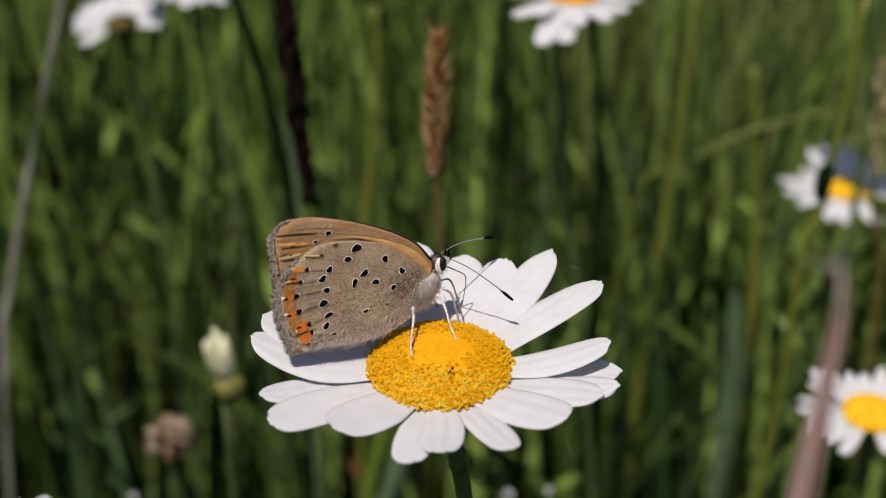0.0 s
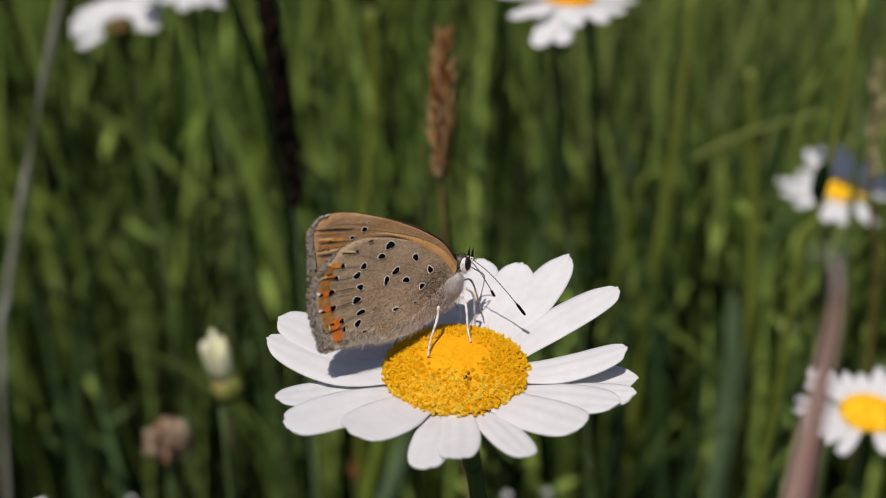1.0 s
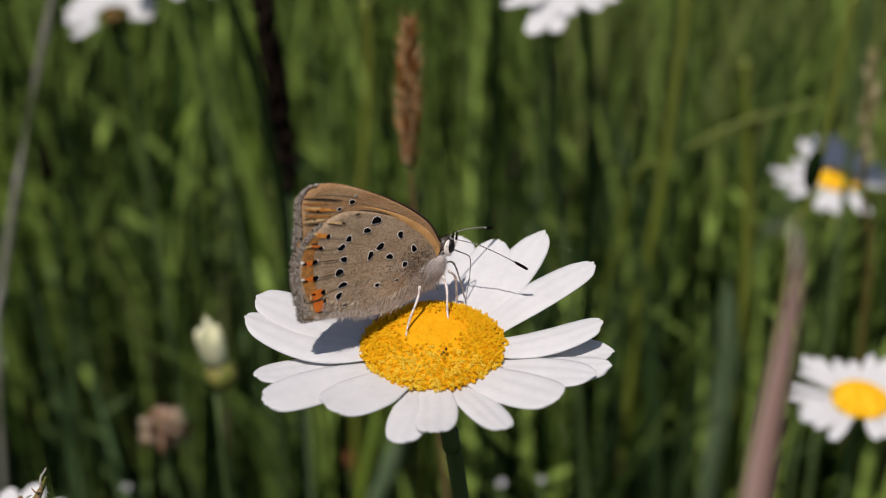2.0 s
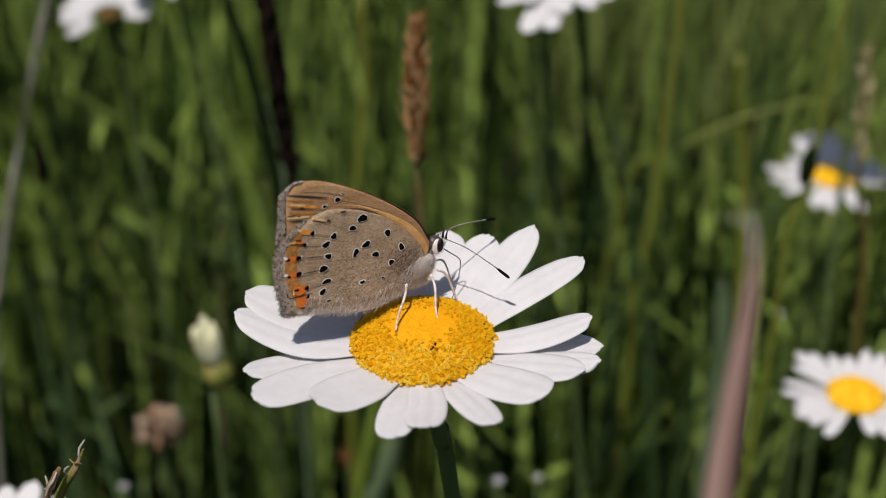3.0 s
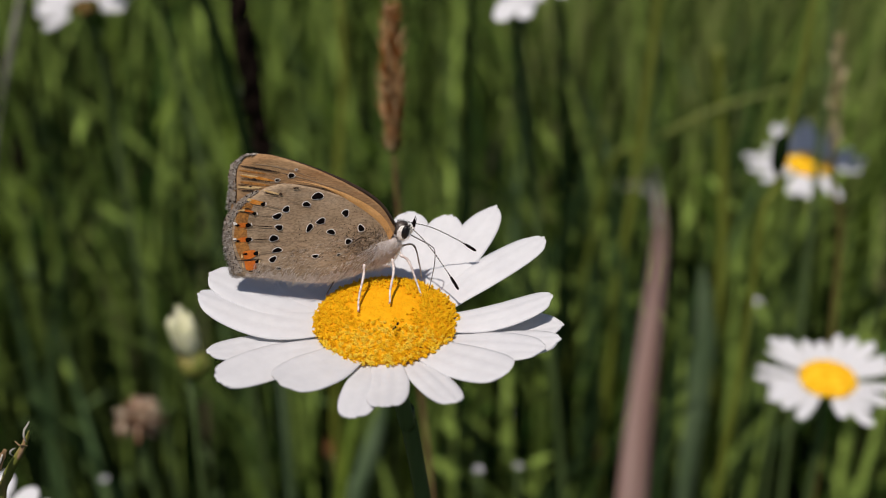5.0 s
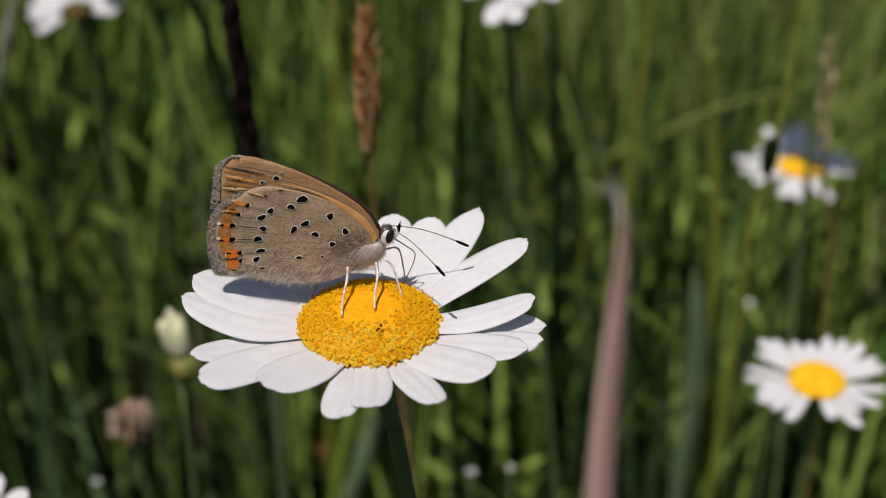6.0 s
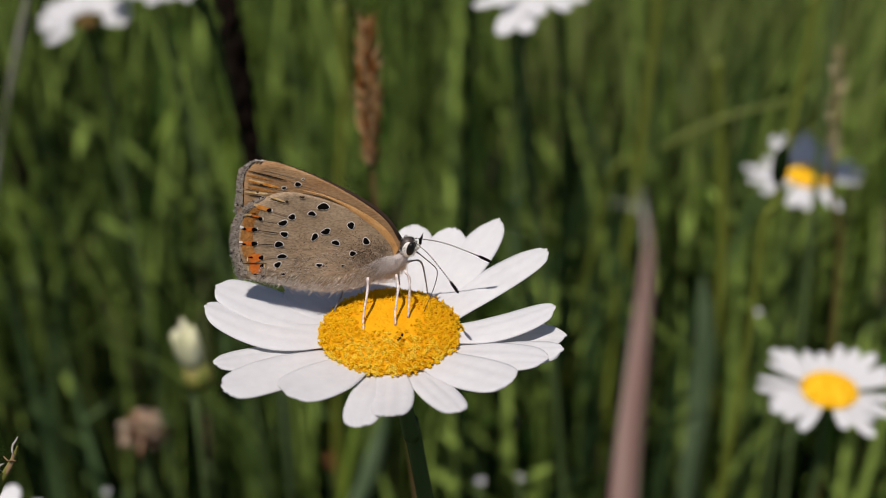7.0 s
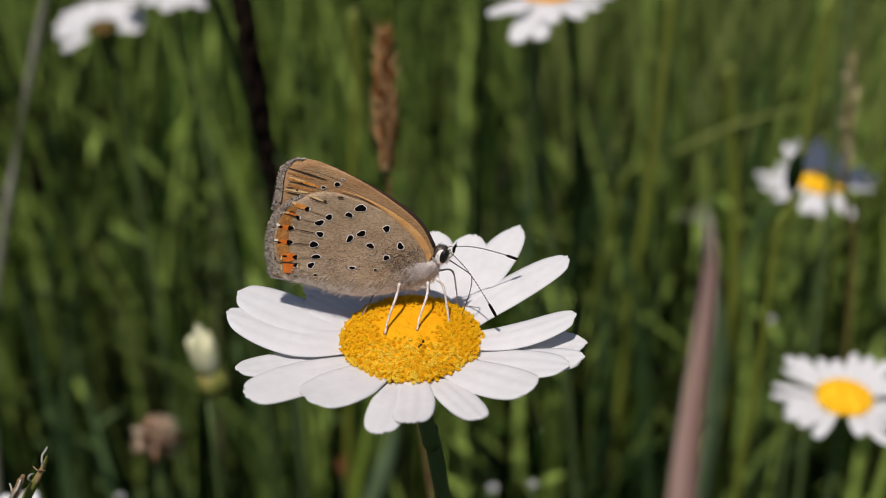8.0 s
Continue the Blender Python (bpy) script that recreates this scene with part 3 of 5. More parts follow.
    daisy("oxeye daisy low beside a grass tip", (-0.093, 0.155, 0), (-0.0903, 0.150, 0.3704), ring_petals(15, 17, 2.0, 5.2, 33), (6, 0, 0), 7.2, 2.4, 150, False)


# butterfly, built in millimetres: x to the head, y to its left, z up
HIND_EDGE = [(1.5, 6.0), (0.6, 8.14), (-1.04, 9.78), (-3.2, 11.3), (-6.2, 12.7), (-9.1, 13.6), (-11.25, 13.7), (-13.2, 13.0), (-14.6, 12.1), (-15.7, 11.1), (-16.9, 9.5),
             (-17.4, 7.7), (-17.45, 5.9), (-17.2, 4.1), (-16.9, 2.9), (-15.1, 2.7), (-12.9, 2.3), (-10.2, 1.6), (-7.4, 1.25), (-4.8, 1.4), (-2.5, 1.9), (-0.1, 3.2), (1.5, 5.2)]
FORE_EDGE = [(1.75, 6.1), (1.86, 7.6), (0.4, 10.04), (-2.06, 12.25), (-5.3, 14.38), (-8.7, 16.12), (-11.3, 17.12), (-13.3, 17.36), (-14.6, 17.0), (-15.5, 15.95), (-16.1, 14.1),
             (-16.5, 12.1), (-16.3, 10.6), (-12.5, 9.2), (-7.0, 7.0), (-2.0, 5.4)]
WING_ROOT = Vector((1.2, 0, 5.8))


def wing_y(x, z, lift, side):
    """How far a wing stands off the middle plane, in millimetres; the far pair lies close against the near pair."""
    far = max(0.0, 1.5 - x) / 19
    bulge = 0.33 * math.sin(math.pi * min(1.0, far * 1.05)) + 0.10 * math.sin(0.9 * x + 0.7 * z)
    if side > 0:
        return lift - 0.52 * smoothstep(0.15, 0.6, far) - bulge
    return lift + bulge


def wing_bm(edge, lift, side, rings=14, count=90):
    line = spline([(x, 0, z) for x, z in edge] + [(edge[0][0], 0, edge[0][1])], count + 1)[:-1]
    bm = bmesh.new()
    layers = []
    for back in (0.0, -0.07):
        grid = [[bm.verts.new((WING_ROOT.x * MM, side * (lift + back) * MM, WING_ROOT.z * MM))]]
        for k in range(1, rings + 1):
            row = []
            for p in line:
                q = WING_ROOT.lerp(p, k / rings)
                row.append(bm.verts.new((q.x * MM, side * (wing_y(q.x, q.z, lift, side) + back) * MM, q.z * MM)))
            grid.append(row)
        for j in range(count):
            bm.faces.new((grid[0][0], grid[1][j], grid[1][(j + 1) % count]))
            for k in range(1, rings):
                bm.faces.new((grid[k][j], grid[k + 1][j], grid[k + 1][(j + 1) % count], grid[k][(j + 1) % count]))
        layers.append(grid[-1])
    for j in range(count):
        bm.faces.new((layers[0][j], layers[1][j], layers[1][(j + 1) % count], layers[0][(j + 1) % count]))
    bmesh.ops.recalc_face_normals(bm, faces=bm.faces)
    return bm, line


def patch(bm, x, z, rx, rz, turn, lift, side, index, n=14, off=0.03, wobble=0.08, power=1.0):
    """A small oval of coloured scales on a wing."""
    c, s = math.cos(radians(turn)), math.sin(radians(turn))
    pts = []
    for k in range(n):
        a = 2 * math.pi * k / n
        g = 1 + wobble * math.sin(3 * a + x * 5) + wobble * math.sin(2 * a + z * 7)
        u, v = (r * g * math.copysign(abs(w) ** power, w) for r, w in ((rx, math.cos(a)), (rz, math.sin(a))))
        pts.append((x + u * c - v * s, z + u * s + v * c))
    vs = [bm.verts.new((px * MM, side * (wing_y(px, pz, lift, side) + off) * MM, pz * MM)) for px, pz in pts]
    mid = bm.verts.new((x * MM, side * (wing_y(x, z, lift, side) + off + 0.01) * MM, z * MM))
    for k in range(n):
        bm.faces.new((mid, vs[k], vs[(k + 1) % n])).material_index = index


def streak(bm, pts, radii, lift, side, off=0.0, index=0):
    line = spline([(x, 0, z) for x, z in pts], 14)
    line = [Vector((p.x * MM, side * (wing_y(p.x, p.z, lift, side) + off) * MM, p.z * MM)) for p in line]
    if isinstance(radii, tuple):
        radii = [(radii[0] + (radii[1] - radii[0]) * k / 13) * MM for k in range(14)]
    else:
        radii = radii * MM
    return tube(bm, line, radii, 5, bands=lambda k: index)


HIND_LIFT, FORE_LIFT = 0.50, 0.34
# across, up, half width, half height, turn
HIND_SPOTS = [(-6.71, 12.05, 0.56, 0.37, 15), (-8.02, 11.18, 0.37, 0.26, 8), (-3.68, 9.68, 0.37, 0.32, 20), (-2.01, 7.63, 0.31, 0.37, 0), (-10.32, 10.70, 0.37, 0.26, 12), (-11.38, 9.98, 0.43, 0.28, 10),
              (-11.29, 8.62, 0.38, 0.26, 5), (-12.01, 7.32, 0.42, 0.35, 10), (-11.74, 5.78, 0.49, 0.23, 18), (-12.33, 4.65, 0.37, 0.28, 35), (-7.87, 8.24, 0.44, 0.27, 52), (-6.55, 8.97, 0.49, 0.28, 15),
              (-5.47, 7.54, 0.38, 0.28, -5), (-3.58, 6.18, 0.32, 0.26, -10), (-7.49, 4.70, 0.28, 0.17, 0), (-4.78, 4.55, 0.15, 0.08, 0), (-11.85, 3.45, 0.22, 0.10, -8)]
FORE_SPOTS = [(-9.44, 14.69, 0.31, 0.26, 15), (-8.84, 15.30, 0.11, 0.06, 0), (-11.02, 14.21, 0.25, 0.13, 5)]
MARGIN_BAND = (((-13.9, 11.55), (-14.5, 10.3), (-14.85, 8.9), (-14.95, 7.4), (-14.85, 6.2), (-14.6, 5.2)), ((-14.85, 12.05), (-15.7, 10.7), (-16.25, 9.1), (-16.42, 7.4), (-16.2, 5.9), (-15.8, 4.7)))
LUNULES = [(-13.58, 11.84, 0.72, 0.27, -18), (-14.50, 10.74, 0.60, 0.20, -14), (-15.28, 9.10, 0.48, 0.29, 0), (-15.48, 7.34, 0.52, 0.29, 0), (-14.92, 5.50, 0.68, 0.52, 5), (-14.92, 4.20, 0.68, 0.62, 0)]
LUNULE_BLACK = [(-12.83, 11.57, 0.28, 0.22), (-13.89, 10.51, 0.26, 0.20), (-14.70, 9.09, 0.31, 0.28), (-14.85, 7.31, 0.33, 0.31), (-14.14, 5.56, 0.25, 0.30), (-14.13, 4.54, 0.20, 0.25), (-14.12, 3.27, 0.24, 0.10), (-15.83, 9.14, 0.15, 0.17), (-16.0, 7.24, 0.20, 0.12), (-15.36, 5.62, 0.24, 0.12), (-14.9, 3.44, 0.34, 0.08), (-11.7, 3.45, 0.26, 0.10)]
LUNULE_WHITE = [(-14.30, 12.19, 0.26, 0.17), (-15.26, 10.94, 0.36, 0.14), (-16.16, 9.32, 0.20, 0.24), (-14.36, 9.16, 0.09, 0.24), (-16.37, 7.45, 0.18, 0.26), (-14.48, 7.31, 0.08, 0.24), (-15.76, 5.36, 0.09, 0.26), (-15.76, 4.20, 0.08, 0.32), (-13.86, 4.5, 0.07, 0.22), (-13.58, 10.50, 0.07, 0.18), (-12.5, 11.52, 0.07, 0.18), (-13.85, 5.5, 0.06, 0.24)]
# thin dark lines from and to
RAYS = [(-14.30, 9.03, -11.75, 8.74), (-14.45, 7.24, -12.35, 7.26), (-16.45, 4.85, -13.6, 4.80), (-16.60, 7.36, -15.9, 7.28), (-16.22, 9.16, -15.6, 9.08), (-15.55, 10.86, -13.9, 10.52), (-14.9, 11.18, -14.2, 11.10),
        (-13.7, 10.48, -11.62, 10.08), (-12.6, 11.47, -10.63, 10.80), (-13.73, 5.59, -12.19, 5.72), (-13.96, 4.20, -12.29, 3.62), (-13.85, 3.30, -11.4, 3.50)]
# streaks on the forewing tip: from, to, half width, colour
TIP_STREAKS = [((-15.05, 16.18), (-10.5, 15.10), 0.095, "dark"), ((-14.95, 15.02), (-11.5, 14.16), 0.19, "orange"), ((-14.95, 15.12), (-13.0, 14.68), 0.09, "straw"), ((-15.1, 14.72), (-11.9, 14.05), 0.06, "dark"),
               ((-15.4, 13.72), (-12.8, 13.38), 0.13, "straw"), ((-15.2, 14.25), (-12.0, 13.6), 0.17, "dull"), ((-15.5, 13.40), (-12.9, 12.98), 0.07, "dark"), ((-15.45, 13.98), (-14.2, 13.86), 0.05, "dark"), ((-12.6, 13.12), (-11.0, 12.62), 0.12, "straw"),
               ((-12.7, 12.85), (-10.9, 12.42), 0.05, "dark"), ((-15.2, 15.62), (-12.2, 14.98), 0.13, "dull"), ((-9.4, 13.25), (-8.65, 13.24), 0.11, "dark"), ((-13.75, 14.52), (-13.35, 14.44), 0.12, "dark"), ((-14.2, 13.66), (-13.9, 13.64), 0.09, "dark"), ((-10.95, 12.66), (-10.6, 12.52), 0.16, "dark")]
VEIN_ENDS = [(-12.9, 13.1), (-15.0, 11.75), (-16.5, 10.4), (-17.4, 8.8), (-17.8, 7.0), (-17.7, 5.0), (-17.0, 3.2), (-13.6, 2.3)]


def ray_patch(bm, a, b, half, lift, side, off):
    """A thin tapered streak of scales from a to b."""
    way = Vector((b[0] - a[0], b[1] - a[1]))
    patch(bm, (a[0] + b[0]) / 2, (a[1] + b[1]) / 2, way.length / 2, half, math.degrees(math.atan2(way.y, way.x)), lift, side, 0, 22, off, 0.05)
    return bm


def band_patch(inner, outer, lift, side, off):
    """A strip of scales between two lines along a wing."""
    bm = bmesh.new()
    inner, outer = (spline([(x, 0, z) for x, z in line], 28) for line in (inner, outer))
    rows = [[bm.verts.new((p.x * MM, side * (wing_y(p.x, p.z, lift, side) + off + 0.05 * math.sin(math.pi * g)) * MM, p.z * MM)) for p in (a.lerp(b, g) for a, b in zip(inner, outer))] for g in (0, 0.25, 0.5, 0.75, 1)]
    for k in range(4):
        for j in range(27):
            bm.faces.new((rows[k][j], rows[k][j + 1], rows[k + 1][j + 1], rows[k + 1][j]))
    return bm


FORE_MARGIN = ((-14.7, 16.55), (-15.15, 16.15), (-15.50, 14.98), (-15.68, 12.94), (-15.9, 11.6))
HIND_MARGIN = ((-13.23, 13.0), (-14.4, 12.28), (-15.36, 11.10), (-16.30, 9.72), (-16.72, 7.36), (-16.45, 5.26), (-15.9, 3.39))


def margin_scales(line, depth, count, lift, side):
    """Grey scales with dark smudges in the strip outside a marginal line."""
    bm, rng = bmesh.new(), random.Random(9)
    line = spline([(x, 0, z) for x, z in line], 60)
    for _ in range(count):
        k = rng.randrange(60)
        p = line[k]
        q = p + Vector((-rng.uniform(0.0, depth * min(1.0, 0.35 + k / 26)), 0, (p.z - 8) * 0.03 * rng.random()))
        patch(bm, q.x, q.z, rng.uniform(0.06, 0.17), rng.uniform(0.05, 0.11), rng.uniform(0, 180), lift, side, 1 if rng.random() < 0.15 else 0, 6, 0.03 + 0.02 * rng.random())
    return bm


BAND_IN = ((1.26, 5.70), (0.51, 7.45), (-0.76, 9.00), (-2.65, 10.66), (-4.83, 12.25), (-7.0, 13.42), (-9.0, 14.05))
BAND_MID = ((1.68, 6.60), (0.93, 8.28), (-0.36, 9.82), (-2.37, 11.32), (-4.65, 12.56), (-7.0, 13.55), (-9.0, 14.07))


def wings(bf, side):
    bm, line = wing_bm(FORE_EDGE, FORE_LIFT, side)
    fore = part("forewing", bm, FORE, bf, "ochre-brown forewing underside")
    part("rim", streak(bmesh.new(), [(1.88, 7.6), (0.85, 9.62), (-0.5, 11.2), (-2.48, 12.72), (-5.08, 14.3), (-8.7, 16.15), (-11.3, 17.13)], (0.21, 0.03), FORE_LIFT - 0.10, side), EDGE, fore, "dark brown leading edge")
    part("costal_band", band_patch(BAND_IN, BAND_MID, FORE_LIFT, side, 0.17), BAND, fore, "light orange band")
    for x, z, rx, rz, turn in FORE_SPOTS:
        bm = bmesh.new()
        patch(bm, x, z, rx + 0.11, rz + 0.11, turn, FORE_LIFT, side, 0, off=0.05)
        patch(bm, x, z, rx, rz, turn, FORE_LIFT, side, 1, off=0.08)
        part("eyespot", bm, [RING, BLACK], fore)
    paints = {"dark": EDGE, "orange": ORANGE, "straw": STRAW, "dull": DULL_ORANGE}
    for a, b, half, paint in TIP_STREAKS:
        part("streak", ray_patch(bmesh.new(), a, b, half, FORE_LIFT, side, {"dull": 0.03, "orange": 0.045, "straw": 0.06, "dark": 0.075}[paint] + (0.20 if a[0] > -13 and a[1] < 13.3 else 0.0)), paints[paint], fore)
    for a, b in (((-10.4, 15.07), (-3.0, 11.9)), ((-12.0, 14.0), (-5.0, 12.6)), ((-13.2, 16.2), (-9.0, 15.2)), ((-11.5, 15.9), (-6.5, 13.9))):
        part("vein", streak(bmesh.new(), [a, ((a[0] + b[0]) / 2, (a[1] + b[1]) / 2 + 0.15), b], (0.05, 0.025), FORE_LIFT, side), VEIN, fore)
    part("marginal_line", streak(bmesh.new(), FORE_MARGIN, (0.035, 0.075), FORE_LIFT, side, 0.01), EDGE, fore, "dark marginal line")
    part("mottled_margin", margin_scales(FORE_MARGIN, 0.75, 420, FORE_LIFT, side), [GREY, EDGE], fore, "mottled grey scales along the margin", kind="stuff")
    edge_hair = [(Vector(((p.x + random.random() * 0.35) * MM, side * wing_y(p.x, p.z, FORE_LIFT, side) * MM, p.z * MM)), (-1, side * 0.05, 0.12)) for p in (a.lerp(b, random.random()) for a, b in zip(line, line[1:]) for _ in range(26)) if p.x < -13.2 and p.z > 10.5]
    part("fringe", hairs(bmesh.new(), edge_hair, 0.45 * MM, 0.04 * MM), FRINGE, fore, "grey fringe", kind="stuff")

    bm, line = wing_bm(HIND_EDGE, HIND_LIFT, side)
    hind = part("hindwing", bm, HIND, bf, "grey-brown hindwing underside with black spots")
    for x, z in VEIN_ENDS:
        mid = WING_ROOT.lerp(Vector((x, 0, z)), 0.5)
        part("vein", streak(bmesh.new(), [(0.4, 5.6 + (z - 6) * 0.06), (mid.x, mid.z + 0.25), (x, z)], (0.02, 0.04), HIND_LIFT, side, -0.01), VEIN, hind)
    for x, z, rx, rz, turn in HIND_SPOTS:
        bm = bmesh.new()
        patch(bm, x, z, rx + 0.125, rz + 0.125, turn, HIND_LIFT, side, 0, 18, 0.05, 0.10)
        patch(bm, x, z, rx + 0.04, rz + 0.04, turn, HIND_LIFT, side, 1, 18, 0.08, 0.12)
        part("eyespot", bm, [WHITE if rx > 0.25 else RING, BLACK], hind)
    part("orange_band", band_patch(*MARGIN_BAND, HIND_LIFT, side, 0.015), DULL_ORANGE, hind, "dull orange band along the margin")
    for x, z, a, b, turn in LUNULES:
        bm = bmesh.new()
        patch(bm, x, z, a, b, turn, HIND_LIFT, side, 0, 24, 0.08, 0.06, 0.55)
        part("orange_lunule", bm, ORANGE if z > 11 else DEEP_ORANGE, hind)
    for x, z, a, b in LUNULE_WHITE:
        bm = bmesh.new()
        patch(bm, x, z, a, b, 0, HIND_LIFT, side, 0, off=0.10, wobble=0.15)
        part("white_fleck", bm, STRAW if a > 0.25 or z < 6 else WHITE, hind)
    for x, z, a, b in LUNULE_BLACK:
        bm = bmesh.new()
        patch(bm, x, z, a, b, 0, HIND_LIFT, side, 0, off=0.115, wobble=0.15)
        part("marginal_spot", bm, BLACK, hind)
    for xa, za, xb, zb in RAYS:
        part("dash", ray_patch(bmesh.new(), (xa, za), (xb, zb), 0.075 if xa < -15 else 0.06, HIND_LIFT, side, 0.105), EDGE if xa < -14 else VEIN, hind)
    part("marginal_line", streak(bmesh.new(), HIND_MARGIN, 0.045, HIND_LIFT, side, 0.0), DUSK_FUR, hind, "dark marginal line")
    part("mottled_margin", margin_scales(HIND_MARGIN, 0.95, 900, HIND_LIFT, side), [GREY, EDGE], hind, "mottled grey scales along the margin", kind="stuff")
    bm = bmesh.new()
    hem = spline([(x, 0, z) for x, z in ((-15.6, 2.8), (-12.9, 2.3), (-10.2, 1.6), (-7.4, 1.25), (-4.8, 1.4), (-2.5, 1.9), (-0.8, 2.8))], 70)
    rows = []
    for k, p in enumerate(hem):
        high = (0.9 + 0.35 * math.sin(1.7 * k) + 0.25 * math.sin(0.6 * k + 1)) * math.sin(math.pi * (k + 3) / 76) ** 0.6
        rows.append([bm.verts.new((p.x * MM, side * (wing_y(p.x, p.z + g * high, HIND_LIFT, side) + 0.02) * MM, (p.z + g * high) * MM)) for g in (0.0, 0.5, 1.0)])
    for a, b in zip(rows, rows[1:]):
        for j in range(2):
            bm.faces.new((a[j], a[j + 1], b[j + 1], b[j]))
    part("pale_margin", bm, ANAL, hind, "pale tan scales along the inner margin")
    rim, tail = [], []
    for a, b in zip(line, line[1:]):
        for _ in range(36):
            p = a.lerp(b, random.random())
            where = Vector((p.x * MM, side * wing_y(p.x, p.z, HIND_LIFT - 0.04, side) * MM, p.z * MM))
            if p.x < -14.4 and p.z < 12.2 and p.z > 2.6:
                rim.append((where + Vector((random.random() * 0.7, side * 0.03 * random.random(), 0)) * MM, (-1, side * 0.1, -0.15 + (p.z - 7) * 0.04)))
            elif p.z < 5.2 and p.x < 1.0:
                tail.append((where + Vector((0, side * 0.05, random.random() ** 1.4 * 2.0)) * MM, (-0.75, side * 0.4, -0.6)))
    part("fringe", hairs(bmesh.new(), rim, 0.5 * MM, 0.038 * MM), FRINGE, hind, "grey fringe", kind="stuff")
    part("hair_hem", hairs(bmesh.new(), tail, 0.95 * MM, 0.02 * MM), TAN_FUR, hind, "pale hairs along the inner margin", kind="stuff")
    base = []
    for _ in range(420):
        x, z = random.uniform(-4.5, 1.4), random.uniform(3.9, 7.4)
        if random.random() < smoothstep(-4.8, 1.2, x) and z < 9.0 + 0.6 * x and z > 2.4 - 0.5 * x * (x < 0) * 0.2:
            base.append((Vector((x * MM, side * wing_y(x, z, HIND_LIFT, side) * MM, z * MM)), (-0.9, side * 0.35, -0.25)))
    bm, rng = bmesh.new(), random.Random(5)
    for _ in range(1500):
        x, z = (rng.gauss(-1.6, 1.7), rng.gauss(6.0, 1.1)) if rng.random() < 0.62 else (rng.uniform(-12.5, 1.0), rng.uniform(2.0, 12.0))
        if 2.2 < z < 9.2 - 1.1 * x * (x > -3) and x + 0.5 * abs(z - 5.6) < 1.1 and (x > -6 or z < 8.5 + 0.25 * (x + 12)):
            patch(bm, x, z, rng.uniform(0.03, 0.085), rng.uniform(0.02, 0.05), rng.uniform(0, 180), HIND_LIFT, side, 0, 5, 0.03)
    part("dusky_dusting", bm, EDGE, hind, "dusky scales sprinkled near the wing root", kind="stuff")
    down = []
    for _ in range(2200):
        x, z = random.uniform(-11.5, 0.5), random.uniform(1.3, 6.8)
        if z < 6.4 + 0.30 * x + 2.2 and z > 1.4 + 0.02 * (x + 6) ** 2:
            (base if random.random() < 0.12 else down).append((Vector((x * MM, side * wing_y(x, z, HIND_LIFT, side) * MM, z * MM)), (-1.0, side * 0.10, -0.22)))
    ruff, rng = [], random.Random(21)
    while len(ruff) < 700:
        x, z = rng.uniform(-4.0, 1.6), rng.uniform(2.4, 6.0)
        if z < 5.4 + 0.25 * x and rng.random() < smoothstep(-4.2, 0.5, x):
            ruff.append((Vector((x * MM, side * (wing_y(x, z, HIND_LIFT, side) + 0.05) * MM, z * MM)), (-0.7 + rng.gauss(0, 0.35), side * 0.25, -0.5 + rng.gauss(0, 0.35))))
    part("ruff", hairs(bmesh.new(), ruff, 0.75 * MM, 0.013 * MM), FUR, hind, "pale fur at the wing root", kind="stuff")
    part("down", hairs(bmesh.new(), down, 0.42 * MM, 0.009 * MM), TAN_FUR, hind, "fine pale hairs lying on the wing", kind="stuff")
    part("base_fur", hairs(bmesh.new(), base, 0.6 * MM, 0.014 * MM), DUSK_FUR, hind, "dusky hairs at the wing root", kind="stuff")


# hip, knee, ankle and foot of each leg
LEG_POINTS = (((-1.9, -1.0, 3.1), (-2.15, -2.6, 2.2), (-2.9, -4.7, 0.3), (-3.1, -6.1, -0.8)), ((1.4, -1.0, 3.5), (1.5, -2.4, 2.5), (1.0, -4.4, 0.7), (0.9, -5.6, -0.4)),
         ((2.4, -0.8, 3.9), (3.2, -1.7, 3.3), (3.7, -2.9, 1.2), (4.0, -3.8, -0.3)), ((2.4, 0.7, 4.3), (4.2, 0.9, 4.5), (5.2, 0.6, 2.2), (5.7, 0.4, 0.5)),
         ((1.0, 1.0, 3.2), (1.6, 3.0, 3.2), (2.2, 4.6, 1.2), (2.4, 5.0, 0.3)), ((-1.9, 1.0, 2.9), (-4.4, 1.5, 2.3), (-6.2, 0.3, 0.7), (-7.2, -0.4, -0.2)))
MOUTH = Vector((3.75, -0.1, 6.05))
ANTENNA_BASES = ((3.5, -0.5, 7.5), (3.5, 0.5, 7.5))


